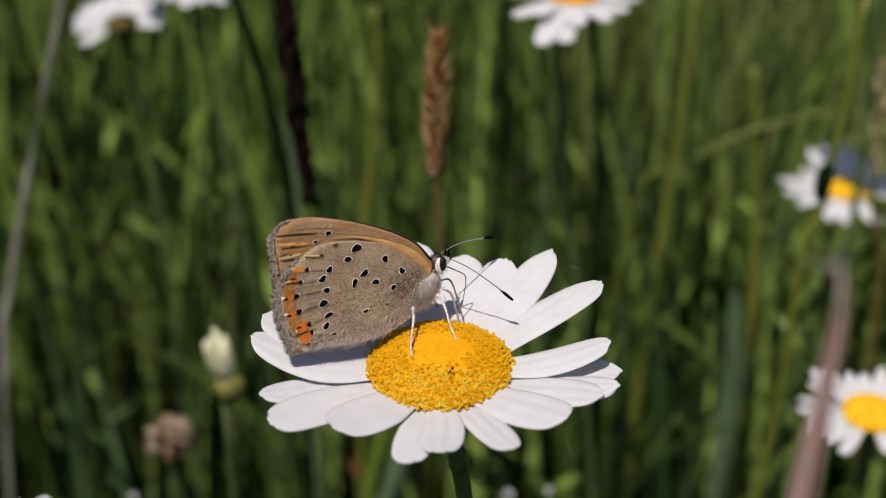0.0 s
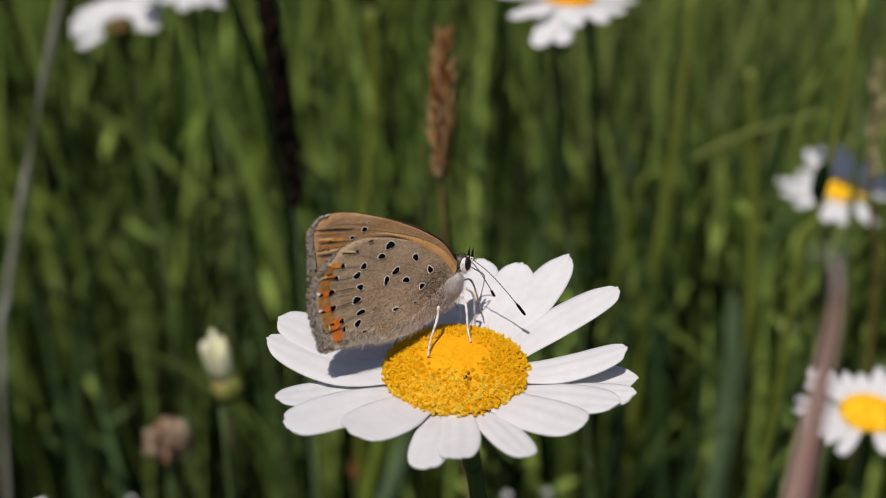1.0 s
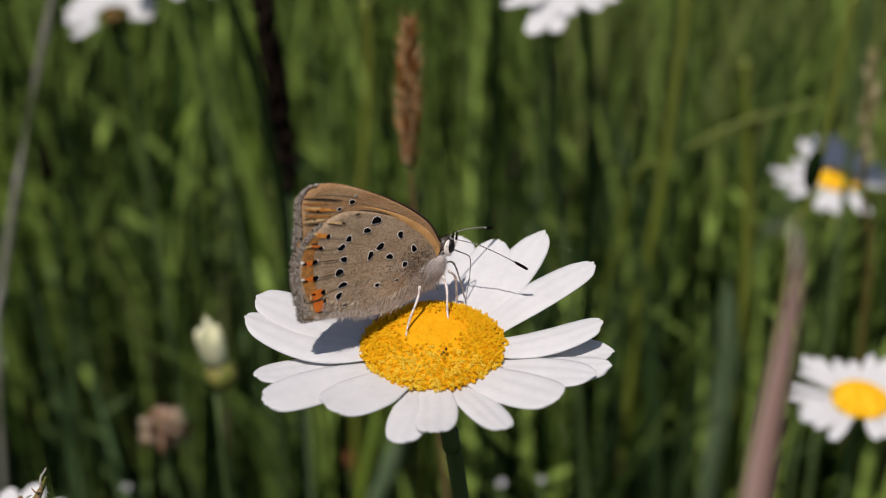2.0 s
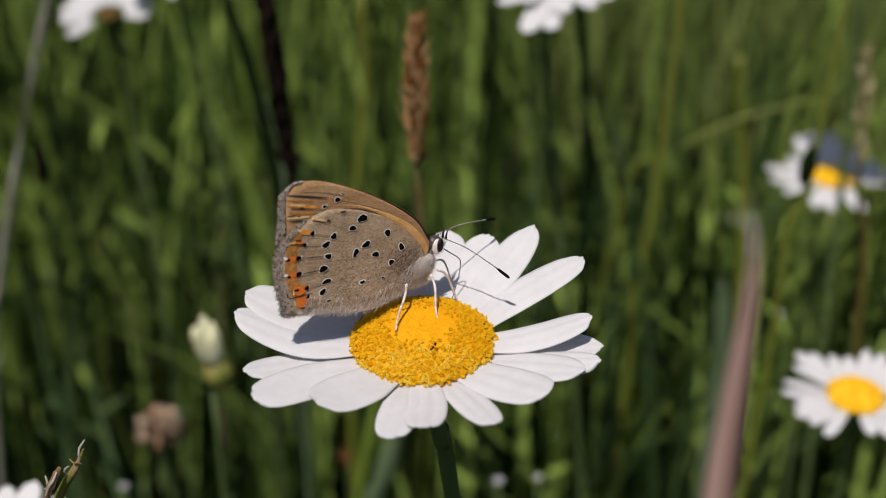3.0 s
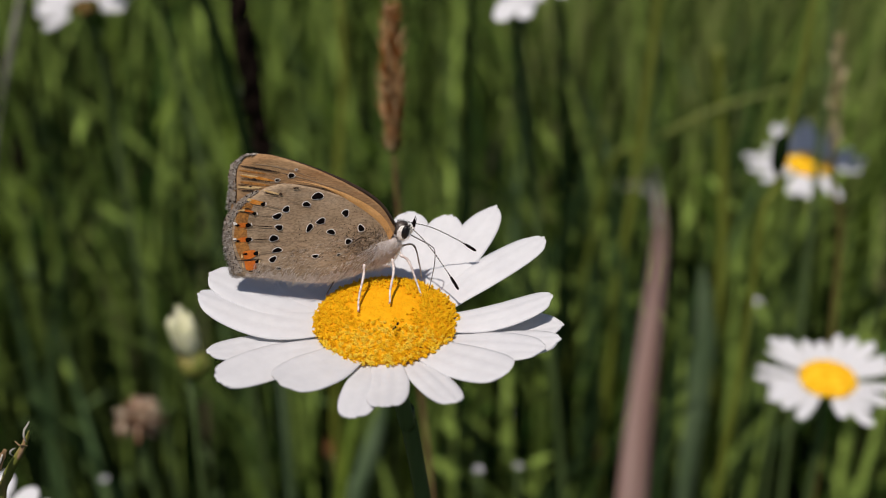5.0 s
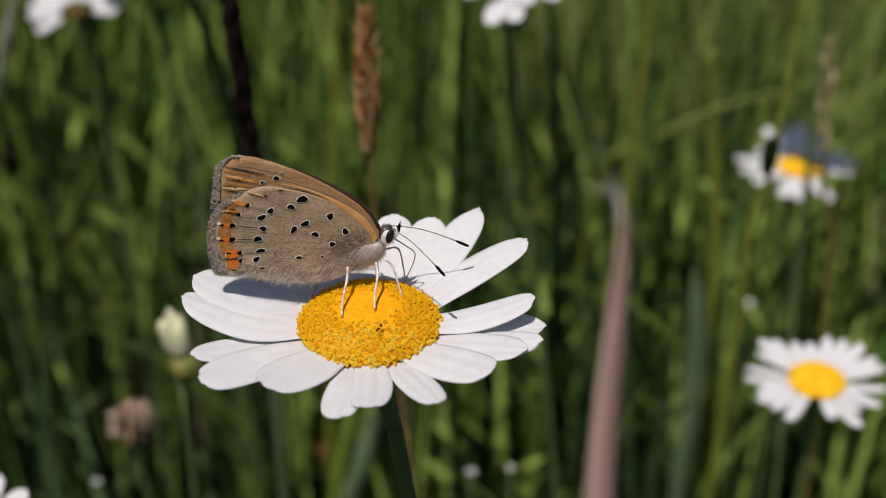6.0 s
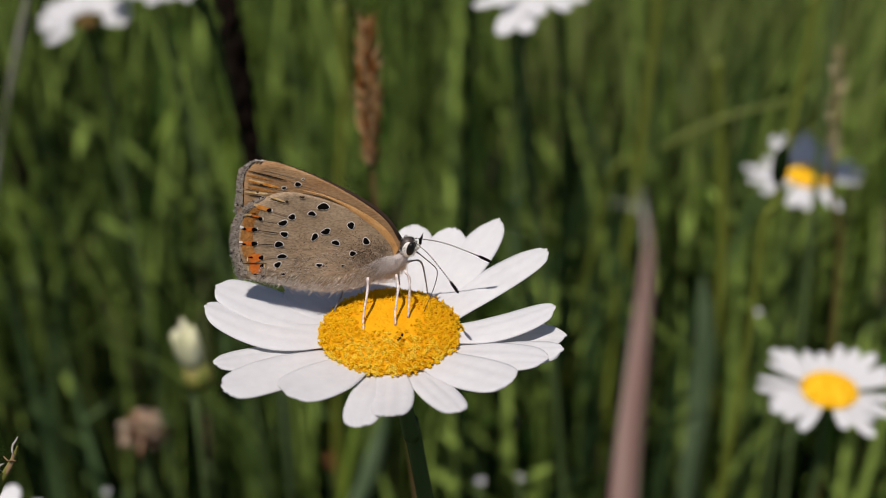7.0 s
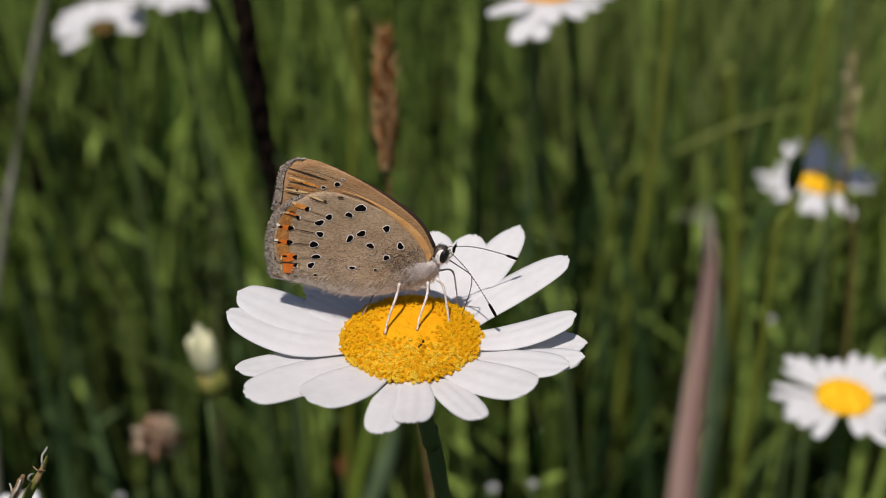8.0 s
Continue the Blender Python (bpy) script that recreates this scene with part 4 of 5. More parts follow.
def butterfly():
    bf = thing("butterfly", "brown copper butterfly, closed black-spotted wings with orange margin, on daisy", "butterfly")
    for side in (-1, 1):
        wings(bf, side)
    thorax = part("thorax", blob(bmesh.new(), Vector((0.4, 0, 4.4)) * MM, (2.4 * MM, 0.8 * MM, 1.5 * MM), pose(0, 0, 0, 0, -28, 0), 16, 12), BODY, bf, "furry grey thorax")
    roots = []
    for _ in range(2600):
        w = Vector([random.gauss(0, 1) for _ in range(3)]).normalized()
        p = pose(0, 0, 0, 0, -28, 0) @ Vector((2.4 * w.x, 0.8 * w.y, 1.5 * w.z)) + Vector((0.4, 0, 4.4))
        if p.z < 5.6:
            roots.append((p * MM, (w.x * 0.5 - 0.45 + random.gauss(0, 0.4), w.y * 0.5, w.z - 0.4 + random.gauss(0, 0.4))))
    part("thorax_fur", hairs(bmesh.new(), roots, 0.95 * MM, 0.015 * MM), FUR, thorax, "pale grey fur", kind="stuff")
    part("abdomen", tube(bmesh.new(), spline([Vector(p) * MM for p in ((-0.8, 0, 4.0), (-3.5, 0, 3.6), (-6.5, 0, 3.5), (-9.5, 0, 3.6), (-10.6, 0, 3.7))], 18), [0.55 * MM * (0.4 + 0.6 * math.sin(math.pi * min(1, (k + 3) / 20))) for k in range(18)], 10), BODY, bf, "slender brown abdomen between the wings")
    head = part("head", blob(bmesh.new(), Vector((2.75, 0, 6.75)) * MM, (1.0 * MM, 0.85 * MM, 1.05 * MM), None, 14, 10), HORN, bf, "small dark furry head")
    tuft, white = [], []
    for _ in range(420):
        w = Vector([random.gauss(0, 1) for _ in range(3)]).normalized()
        p = Vector((2.75 + w.x, 0.85 * w.y, 6.75 + 1.05 * w.z)) * MM
        (white if w.z < -0.35 else tuft).append((p, (w.x, w.y, w.z + 0.2)))
    part("crest", hairs(bmesh.new(), tuft, 0.40 * MM, 0.022 * MM), BLACK, head, "black tufts", kind="stuff")
    part("beard", hairs(bmesh.new(), white, 0.6 * MM, 0.03 * MM), FUR, head, "white tufts", kind="stuff")
    for s in (-1, 1):
        part("eye_ring", blob(bmesh.new(), Vector((2.78, s * 0.66, 6.56)) * MM, (0.68 * MM, 0.30 * MM, 0.95 * MM), pose(0, 0, 0, 0, 12, 0), 16, 10), WHITE, head, "white scales round the eye")
        part("eye", blob(bmesh.new(), Vector((3.06, s * 0.76, 6.68)) * MM, (0.50 * MM, 0.42 * MM, 0.84 * MM), pose(0, 0, 0, 0, 14, 0), 18, 12), EYE, head, "glossy black eye")
        palp = spline([Vector(p) * MM for p in ((3.4, s * 0.3, 6.2), (4.05, s * 0.34, 6.9), (4.3, s * 0.36, 7.6), (4.55, s * 0.36, 8.2))], 10)
        part("palp", tube(bmesh.new(), palp, [q * MM for q in (0.16, 0.21, 0.23, 0.22, 0.19, 0.15, 0.11, 0.08, 0.05, 0.02)], 7, bands=lambda k: 0 if k < 4 else 1), [WHITE, BLACK], head, "upturned black-tipped palp")
    # a straight upper piece, a bend and a straight lower piece that reaches the disc
    bent = spline([Vector(p) * MM for p in ((0, 0, 0), (1.0, 0, -1.0), (1.95, 0, -2.0), (2.15, 0, -2.75), (1.55, 0, -4.4), (0.0, 0, -7.1))], 30)
    proboscis = part("proboscis", tube(bmesh.new(), bent, [0.085 * MM * (1 - 0.45 * k / 29) for k in range(30)], 6), HORN, bf, "thin dark bent proboscis probing the disc")
    legs = []
    for hip, knee, ankle, foot in LEG_POINTS:
        near = hip[1] < 0
        line = spline([(Vector(p) - Vector(hip)) * MM for p in (hip, knee, ankle, foot)], 26)
        radii = [(0.95 if near else 0.7) * MM * (0.17 + 0.03 * math.sin(k) if k < 8 else 0.20 if k == 9 else 0.145 if k < 18 else 0.105 + 0.035 * (k % 2)) for k in range(26)]
        leg = part("leg", tube(bmesh.new(), line, radii, 8), LEG if near else GREY_LEG, bf, "pinkish white leg" if near else "greyish leg")
        if near:
            part("spur", hairs(bmesh.new(), [(line[k], (-0.7, -0.3, 0.2 - 0.3 * (k % 2))) for k in (8, 9, 10, 13, 16, 25, 25)], 0.34 * MM, 0.045 * MM), LEG, leg)
            part("claw", blob(bmesh.new(), line[-1], (0.15 * MM, 0.15 * MM, 0.12 * MM), None, 8, 6), HORN_LEG, leg, "reddish brown foot")
        leg.matrix_basis = Matrix.Translation(Vector(hip) * MM)
        legs.append(leg)
    made = []
    for b in ANTENNA_BASES:
        line = spline([Vector(p) * MM for p in ((0, 0, 0), (3.2, 0, 0.5), (6.8, 0, 0.35), (9.6, 0, 0))], 90)
        radii = [MM * (0.066 + 0.115 * smoothstep(66, 76, k) * (1 - 0.75 * smoothstep(85, 90, k))) for k in range(90)]
        a = part("antenna", tube(bmesh.new(), line, radii, 7, bands=lambda k: 1 if k % 3 == 0 and k < 70 else 0), [BLACK, WHITE], bf, "antenna banded black and white with a dark club")
        a.matrix_basis = Matrix.Translation(Vector(b) * MM)
        made.append(a)
    return bf, made, legs, proboscis


def small_insect():
    bug = thing("small_insect", "tiny black insect on the yellow disc", "insect")
    part("abdomen", blob(bmesh.new(), Vector((0, 0.42, 0.30)) * MM, (0.13 * MM, 0.26 * MM, 0.15 * MM), None, 10, 7), INSECT, bug)
    part("thorax", blob(bmesh.new(), Vector((-0.1, -0.22, 0.30)) * MM, (0.13 * MM, 0.18 * MM, 0.14 * MM), None, 10, 7), INSECT, bug)
    part("head", blob(bmesh.new(), Vector((-0.2, -0.55, 0.26)) * MM, (0.12 * MM, 0.13 * MM, 0.12 * MM), None, 8, 6), INSECT, bug)
    for k in range(6):
        s = 1 if k % 2 else -1
        y = -0.45 + 0.28 * (k // 2)
        part("leg", tube(bmesh.new(), [Vector(p) * MM for p in ((-0.1, y, 0.3), (-0.1 + 0.2 * s, y, 0.36), (-0.1 + 0.32 * s, y + 0.05, 0.0))], 0.012 * MM, 4), INSECT, bug)
    return bug


# other plants
SPINDLES = {}


def spindle(length, radius, awn):
    key = (length, radius, awn)
    if key not in SPINDLES:
        bm = bmesh.new()
        line = [Vector((0, 0, length * q)) for q in (0, 0.2, 0.5, 0.8, 1.0, 1.0 + awn)]
        tube(bm, line, [radius * q for q in (0.3, 0.85, 1.0, 0.6, 0.2, 0.03)], 6)
        me = bpy.data.meshes.new("spikelet")
        bm.to_mesh(me)
        bm.free()
        me.polygons.foreach_set("use_smooth", [True] * len(me.polygons))
        SPINDLES[key] = me
    return SPINDLES[key]


def grass_spike(label, base, line, span, mat, stem_mat, count, length, radius, spread, awn=0.3, stem_r=0.0007, seed=0, splay=28):
    """A grass or sedge stalk whose top carries a spike of many spikelets; span is the spike's length."""
    rng = random.Random(seed)
    g = thing("grass_spike", label, "grass", base)
    base = Vector(base)
    pts = spline([(0, 0, -0.01)] + [Vector(p) - base for p in line], 60)
    part("stalk", tube(bmesh.new(), pts, [stem_r * (1.5 - 0.8 * k / 59) for k in range(60)], 7), stem_mat, g, "thin stalk")
    end = pts[-1]
    me = spindle(length, radius, awn)
    if not me.materials:
        me.materials.append(mat)
    for k in range(count):
        f = (k + rng.random()) / count
        d = f * span
        p = min(pts, key=lambda q: abs((end - q).length - d))
        a = rng.uniform(0, 2 * math.pi)
        r = spread * math.sin(math.pi * (0.06 + 0.80 * f)) ** 0.9 * rng.uniform(0.4, 1.0)
        s = new("spikelet", me)
        s.parent = g
        s.matrix_basis = Matrix.Translation(p + Vector((r * math.cos(a), r * math.sin(a), -length * 0.5))) @ pose(0, 0, 0, 0, rng.uniform(0.3, 1) * splay, math.degrees(a)) @ Matrix.Diagonal((1, 1, rng.uniform(0.8, 1.2), 1))
    return g


def stalk(label, pts, radius, mat=None, base=None):
    """A leafless grass stem through pts, down to the ground."""
    low = Vector(pts[-1])
    way = (low - Vector(pts[-2])).normalized()
    base = Vector(base or (low.x + way.x * low.z * 0.3, low.y, 0))
    s = thing("grass_stalk", label, "grass", base, "single grass stalks")
    line = spline([Vector(p) - base for p in pts] + [(low - base) * 0.4 + Vector((way.x * 0.01, 0, 0)), (0, 0, -0.01)], 40)
    part("stem", tube(bmesh.new(), line, [radius * (0.6 + 0.4 * k / 39) for k in range(40)], 8), mat or STALK, s)
    return s


def leaf_blade(label, pts, width, mat, base=None, fold=0.2, taper=0.05, rib=True, edgewise=()):
    """One broad grass blade: folded along its midrib, with thickness, tapering to its tip (the first point); between two heights it may be twisted edgewise."""
    low = Vector(pts[-1])
    base = Vector(base or (low.x, low.y + 0.01, 0))
    s = thing("grass_leaf", label, "grass", base, "single grass blades")
    line = spline([Vector(p) - base for p in pts] + [(low - base) * 0.45, (0, 0, -0.01)], 44)
    bm = bmesh.new()
    rows = []
    for k, p in enumerate(line):
        w = width * (0.10 + 0.90 * min(1.0, (p - line[0]).length / taper) ** 0.7) * (1 - 0.35 * smoothstep(0.5, 1, k / 43))
        if edgewise:
            w *= 1 - 0.85 * smoothstep(edgewise[0] - 0.008, edgewise[0] + 0.008, p.z + base.z) * (1 - smoothstep(edgewise[1] - 0.008, edgewise[1] + 0.008, p.z + base.z))
        rows.append([bm.verts.new(p + Vector((u * w / 2, fold * w * (abs(u) - 0.5) + deep, 0))) for deep in (0, 0.00025) for u in ((-1, -0.5, 0, 0.5, 1) if deep == 0 else (1, 0.5, 0, -0.5, -1))])
    for a, b in zip(rows, rows[1:]):
        for j in range(10):
            bm.faces.new((a[j], a[(j + 1) % 10], b[(j + 1) % 10], b[j]))
    bm.faces.new(rows[0][::-1])
    bm.faces.new(rows[-1])
    part("lamina", bm, mat, s)
    if rib:
        part("midrib", tube(bmesh.new(), [p + Vector((0, -0.55 * fold * width, 0)) for p in line[2:]], width * 0.05, 5), mat, s, "raised midrib")
    return s


def clover_head(at, base):
    c = thing("clover", "withered brownish pink clover head on a green stem", "flower", base)
    top = Vector(at) - Vector(base)
    part("stem", tube(bmesh.new(), spline([(0, 0, -0.01), top * 0.5 + Vector((0.006, 0, 0)), top], 20), 0.0009, 7), STEM, c)
    part("core", blob(bmesh.new(), top, (0.0034, 0.0034, 0.0038), None, 10, 8), CLOVER, c)
    me = spindle(0.0047, 0.00065, 0.0)
    me.materials.append(CLOVER)
    for k in range(150):
        z = 1 - 1.75 * (k + 0.5) / 150
        a = k * 2.39996
        r = math.sqrt(max(0, 1 - z * z))
        way = Vector((r * math.cos(a), r * math.sin(a), z + 0.35)).normalized()
        f = new("floret", me)
        f.parent = c
        f.matrix_basis = Matrix.Translation(top + way * 0.0023) @ way.to_track_quat("Z", "Y").to_matrix().to_4x4() @ Matrix.Diagonal((1, 1, random.uniform(0.5, 1.45), 1))
    part("leaf", blob(bmesh.new(), top + Vector((-0.0005, 0, -0.016)), (0.0019, 0.0008, 0.0105), pose(0, 0, 0, 0, 6, 0), 10, 9), STEM, c, "light green leaf below the head")
    part("calyx", blob(bmesh.new(), top + Vector((0, 0, -0.0055)), (0.0029, 0.0029, 0.0034), None, 8, 6), BRACT, c)
    return c


def cream_bud(at, base):
    b = thing("flower_bud", "half-open cream flower bud with a green calyx", "flower", base)
    top = Vector(at) - Vector(base)
    part("stem", tube(bmesh.new(), spline([(0, 0, -0.01), top * 0.5 + Vector((-0.004, 0, 0)), top - Vector((0, 0, 0.006))], 20), 0.0008, 7), STEM, b)
    part("calyx", tube(bmesh.new(), [top + Vector((0.0030 - 0.0006 * k, 0, -0.0088 + 0.0018 * k)) for k in range(5)], [0.0014, 0.0033, 0.0040, 0.0034, 0.0024], 10, 0.1), HUSK, b, "ribbed green calyx")
    for k in range(7):
        a = 2 * math.pi * k / 7
        line = [top + Vector((0.001 + (0.0015 + (0.0005 + 0.0012 * (k % 2)) * q) * math.cos(a) - 0.0022 * q, (0.0018 + 0.001 * q) * math.sin(a), -0.002 + (0.0090 + 0.0016 * (k % 3)) * q)) for q in (0, 0.25, 0.5, 0.75, 1)]
        part("petal", tube(bmesh.new(), line, [0.0011, 0.0015, 0.0016, 0.0013, 0.0006], 7), CREAM, b)
    return b


def white_floret(at, base, seed, size=1.0):
    w = thing("small_white_flower", "tiny white meadow flower low in the grass", "flower", base)
    top = Vector(at) - Vector(base)
    part("stem", tube(bmesh.new(), spline([(0, 0, -0.01), top * 0.5 + Vector((0.003, 0, 0)), top], 14), 0.0005, 6), STEM, w)
    for k in range(5):
        p = part("petal", petal_bm(0.2, 2.2 * size, 1.6 * size, 1.2 * size, 0.0, seed + k, 5, 4), PETAL, w)
        p.matrix_basis = Matrix.Translation(top) @ pose(0, 0, 0, 25, 0, 72 * k)
    return w


def red_seed(at, base):
    r = thing("seed_head", "small rusty red seed head low in the grass", "plant", base)
    top = Vector(at) - Vector(base)
    part("stem", tube(bmesh.new(), spline([(0, 0, -0.01), top * 0.5 + Vector((0.004, 0, 0)), top], 12), 0.0005, 6), STEM, r)
    for k in range(7):
        a = 2.4 * k
        part("seed", blob(bmesh.new(), top + Vector((0.0014 * math.cos(a), 0.0014 * math.sin(a), 0.0011 * (k - 3))), (0.0008, 0.0008, 0.0013), pose(0, 0, 0, 20 * math.sin(a), 20 * math.cos(a), 0), 8, 6), RUST, r)
    return r


def silk(label, pts):
    s = thing("silk_thread", label, "spider silk", MAIN_TOP)
    part("thread", tube(bmesh.new(), spline([Vector(p) * MM for p in pts], 24), 0.005 * MM, 4), SILK, s)
    return s


ground()
meadow()
main_daisy = daisy("large white oxeye daisy with a granular yellow disc", MAIN_BASE, MAIN_TOP, MAIN_PETALS, (8, 0, 0), bow=(0.006, 0.0, 0), hook=(0.0046, 0.0, 0), stem_r=0.9)
background_daisies()
copper, antennae, legs, proboscis = butterfly()
bug = small_insect()
tan_spike = grass_spike("tan brown flowering grass spike on a thin stalk", (0.007, 0.208, 0), [(0.003, 0.208, 0.2), (-0.0045, 0.208, 0.33), (-0.0112, 0.208, 0.40), (-0.013, 0.208, 0.426), (-0.013, 0.208, 0.441), (-0.013, 0.208, 0.4560)], 0.0295, TAN_SPIKE, TAN_STALK, 290, 0.0028, 0.00034, 0.0018, 0.6, 0.0004, 4, 30)
dark_spike = grass_spike("dark brown slender sedge spike", (-0.047, 0.274, 0), [(-0.048, 0.274, 0.2), (-0.049, 0.274, 0.385), (-0.050, 0.274, 0.402), (-0.0515, 0.274, 0.424), (-0.054, 0.274, 0.456), (-0.056, 0.274, 0.472)], 0.076, DARK_SPIKE, STEM, 210, 0.0062, 0.0011, 0.0024, 0.0, 0.0005, 5, 5)
grass_spike("pale loose grass spike in front of a daisy", (0.145, 0.318, 0), [(0.140, 0.318, 0.2), (0.1318, 0.318, 0.345), (0.1262, 0.318, 0.372), (0.1232, 0.318, 0.3900), (0.1216, 0.318, 0.4060), (0.1198, 0.318, 0.4240)], 0.036, PALE_SPIKE, BROWN_STALK, 40, 0.0046, 0.00055, 0.0014, 0.3, 0.0008, 6, 22)
low_tip = leaf_blade("small broken grass tip with torn silvery husks", [(-0.0511, 0.101, 0.4288), (-0.05125, 0.101, 0.4284), (-0.0517, 0.101, 0.4274), (-0.0526, 0.101, 0.4258), (-0.0540, 0.101, 0.4236), (-0.05485, 0.101, 0.4220), (-0.0562, 0.101, 0.4185), (-0.0570, 0.101, 0.4068), (-0.0567, 0.101, 0.3418)], 0.00125, HUSK, (-0.050, 0.101, 0), taper=0.005, rib=False)


def shred(pts, width, mat, label):
    """A torn strip of dry husk with curling edges, on the broken tip."""
    bm = bmesh.new()
    line = spline([Vector((x, 0.1004 + lift, z)) - low_tip.location for x, z, lift in pts], 12)
    rows = []
    for k, p in enumerate(line):
        w = width * (0.25 + 0.75 * math.sin(math.pi * (k + 1.5) / 14)) * (1 + 0.2 * math.sin(k * 2.3))
        way = (line[min(k + 1, 11)] - line[max(k - 1, 0)]).normalized().cross(Vector((0, 1, 0)))
        rows.append([bm.verts.new(p + way * u * w / 2 + Vector((0, deep - 0.3 * w * u * u, 0))) for deep in (0, 0.00006) for u in ((-1, 0, 1) if deep == 0 else (1, 0, -1))])
    for a, b in zip(rows, rows[1:]):
        for j in range(6):
            bm.faces.new((a[j], a[(j + 1) % 6], b[(j + 1) % 6], b[j]))
    bm.faces.new(rows[0][::-1])
    bm.faces.new(rows[-1])
    part("husk", bm, mat, low_tip, label)


shred(((-0.0513, 0.4277, 0), (-0.05135, 0.4286, -0.0002), (-0.0512, 0.4295, -0.0001), (-0.0508, 0.4301, 0), (-0.0505, 0.4306, 0)), 0.00024, SILVER, "silvery torn husk")
shred(((-0.0525, 0.4280, -0.0002), (-0.0520, 0.4276, -0.0004), (-0.0515, 0.4275, -0.0003), (-0.0511, 0.4273, -0.0002)), 0.00022, FRAYED, "frayed brown husk")
shred(((-0.0531, 0.4257, 0), (-0.0533, 0.4263, -0.0003), (-0.0530, 0.4269, -0.0004), (-0.0526, 0.4270, -0.0002)), 0.00024, SILVER, "silvery torn husk")
shred(((-0.0514, 0.4283, 0.0001), (-0.0517, 0.4272, -0.0002), (-0.0522, 0.4262, -0.0002), (-0.0527, 0.4252, 0)), 0.00045, FRAYED, "frayed tan husk")
shred(((-0.0564, 0.4205, 0.0002), (-0.0560, 0.4225, 0), (-0.0553, 0.4240, -0.0002), (-0.0545, 0.4256, 0), (-0.0539, 0.4267, 0)), 0.00090, FRAYED, "frayed brown husk")
shred(((-0.0561, 0.4225, -0.0003), (-0.0554, 0.4242, -0.0004), (-0.0548, 0.4250, -0.0003), (-0.0543, 0.4261, -0.0002)), 0.00032, SILVER, "silvery torn husk")
shred(((-0.0561, 0.4236, -0.0002), (-0.0556, 0.4241, -0.0003), (-0.0556, 0.4248, -0.0002), (-0.0558, 0.4254, 0)), 0.00026, SILVER, "silvery torn husk")
clover_head((-0.1002, 0.2839, 0.3061), (-0.098, 0.29, 0))
bud = cream_bud((-0.0672, 0.2316, 0.3645), (-0.058, 0.235, 0))
white_floret((0.0113, 0.3163, 0.2621), (0.012, 0.32, 0), 1, 0.8)
white_floret((-0.1216, 0.30, 0.2700), (-0.120, 0.305, 0), 13, 0.7)
white_floret((0.026, 0.3169, 0.2634), (0.03, 0.32, 0), 9, 0.75)
front_stalk = stalk("yellow-green bent grass stalk in front of a daisy", [(0.0950, 0.274, 0.4530), (0.0940, 0.274, 0.4180), (0.0920, 0.274, 0.3920), (0.0893, 0.274, 0.3830), (0.0894, 0.274, 0.3432), (0.0884, 0.274, 0.3148), (0.0871, 0.274, 0.2795)], 0.0014)
# This bud hangs in shadow; its dark colour stands for that shade.
part("bud", blob(bmesh.new(), Vector((0.0917, 0.2735, 0.4020)) - front_stalk.location, (0.0024, 0.0022, 0.0058), pose(0, 0, 0, 0, 4, 0), 12, 9), SHADED_STEM, front_stalk, "closed green bud, its shade put into the colour")
stalk("yellow-green upright grass stalk", [(0.092, 0.46, 0.42), (0.091, 0.46, 0.373), (0.088, 0.46, 0.318), (0.085, 0.46, 0.28), (0.083, 0.46, 0.235)], 0.0030)
stalk("dark green bowed flower stem", [(-0.0740, 0.30, 0.4500), (-0.0687, 0.30, 0.4346), (-0.0650, 0.30, 0.4190), (-0.0620, 0.30, 0.4016), (-0.0596, 0.30, 0.3820), (-0.0585, 0.30, 0.35)], 0.0023, SHADED_STEM, (-0.056, 0.305, 0))
stalk("yellow-green upright grass stalk", [(0.126, 0.482, 0.38), (0.133, 0.482, 0.333), (0.14, 0.482, 0.272)], 0.0036)
stalk("pale green grass stalk leaning across the others", [(0.165, 0.48, 0.361), (0.126, 0.48, 0.349), (0.095, 0.48, 0.33), (0.077, 0.48, 0.309)], 0.0018, base=(0.06, 0.5, 0))
stalk("dark green upright grass stalk", [(0.009, 0.417, 0.424), (0.009, 0.417, 0.38), (0.008, 0.417, 0.33), (0.007, 0.417, 0.26)], 0.0028, SHADED_STEM)
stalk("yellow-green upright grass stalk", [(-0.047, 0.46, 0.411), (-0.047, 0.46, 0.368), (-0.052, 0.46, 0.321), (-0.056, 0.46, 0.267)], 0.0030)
stalk("dark green upright grass stalk", [(0.04, 0.395, 0.428), (0.043, 0.395, 0.402), (0.046, 0.395, 0.366), (0.048, 0.395, 0.327)], 0.0026, SHADED_STEM)
leaf_blade("pale dry grass blade leaning aside", [(-0.1381, 0.351, 0.4417), (-0.1434, 0.351, 0.4268), (-0.1518, 0.351, 0.4033), (-0.1646, 0.351, 0.3655), (-0.1771, 0.351, 0.3243), (-0.1853, 0.351, 0.2896)], 0.0030, STRAW_LIGHT, (-0.22, 0.35, 0), taper=0.02, rib=False, edgewise=(0.376, 0.402))
leaf_blade("thin pale green grass leaf beside a sedge spike", [(-0.0590, 0.285, 0.4180), (-0.0570, 0.285, 0.4100), (-0.0553, 0.285, 0.4010), (-0.0545, 0.285, 0.3880), (-0.0540, 0.285, 0.36)], 0.0016, PALE_LEAF, (-0.052, 0.285, 0), taper=0.02, rib=False)
grass_spike("short dark brown plantain spike", (-0.160, 0.352, 0), [(-0.158, 0.352, 0.2), (-0.1545, 0.352, 0.34), (-0.1535, 0.352, 0.362), (-0.1532, 0.352, 0.378)], 0.011, DARK_SPIKE, STEM, 40, 0.0042, 0.0009, 0.0016, 0.0, 0.0004, 15, 10)
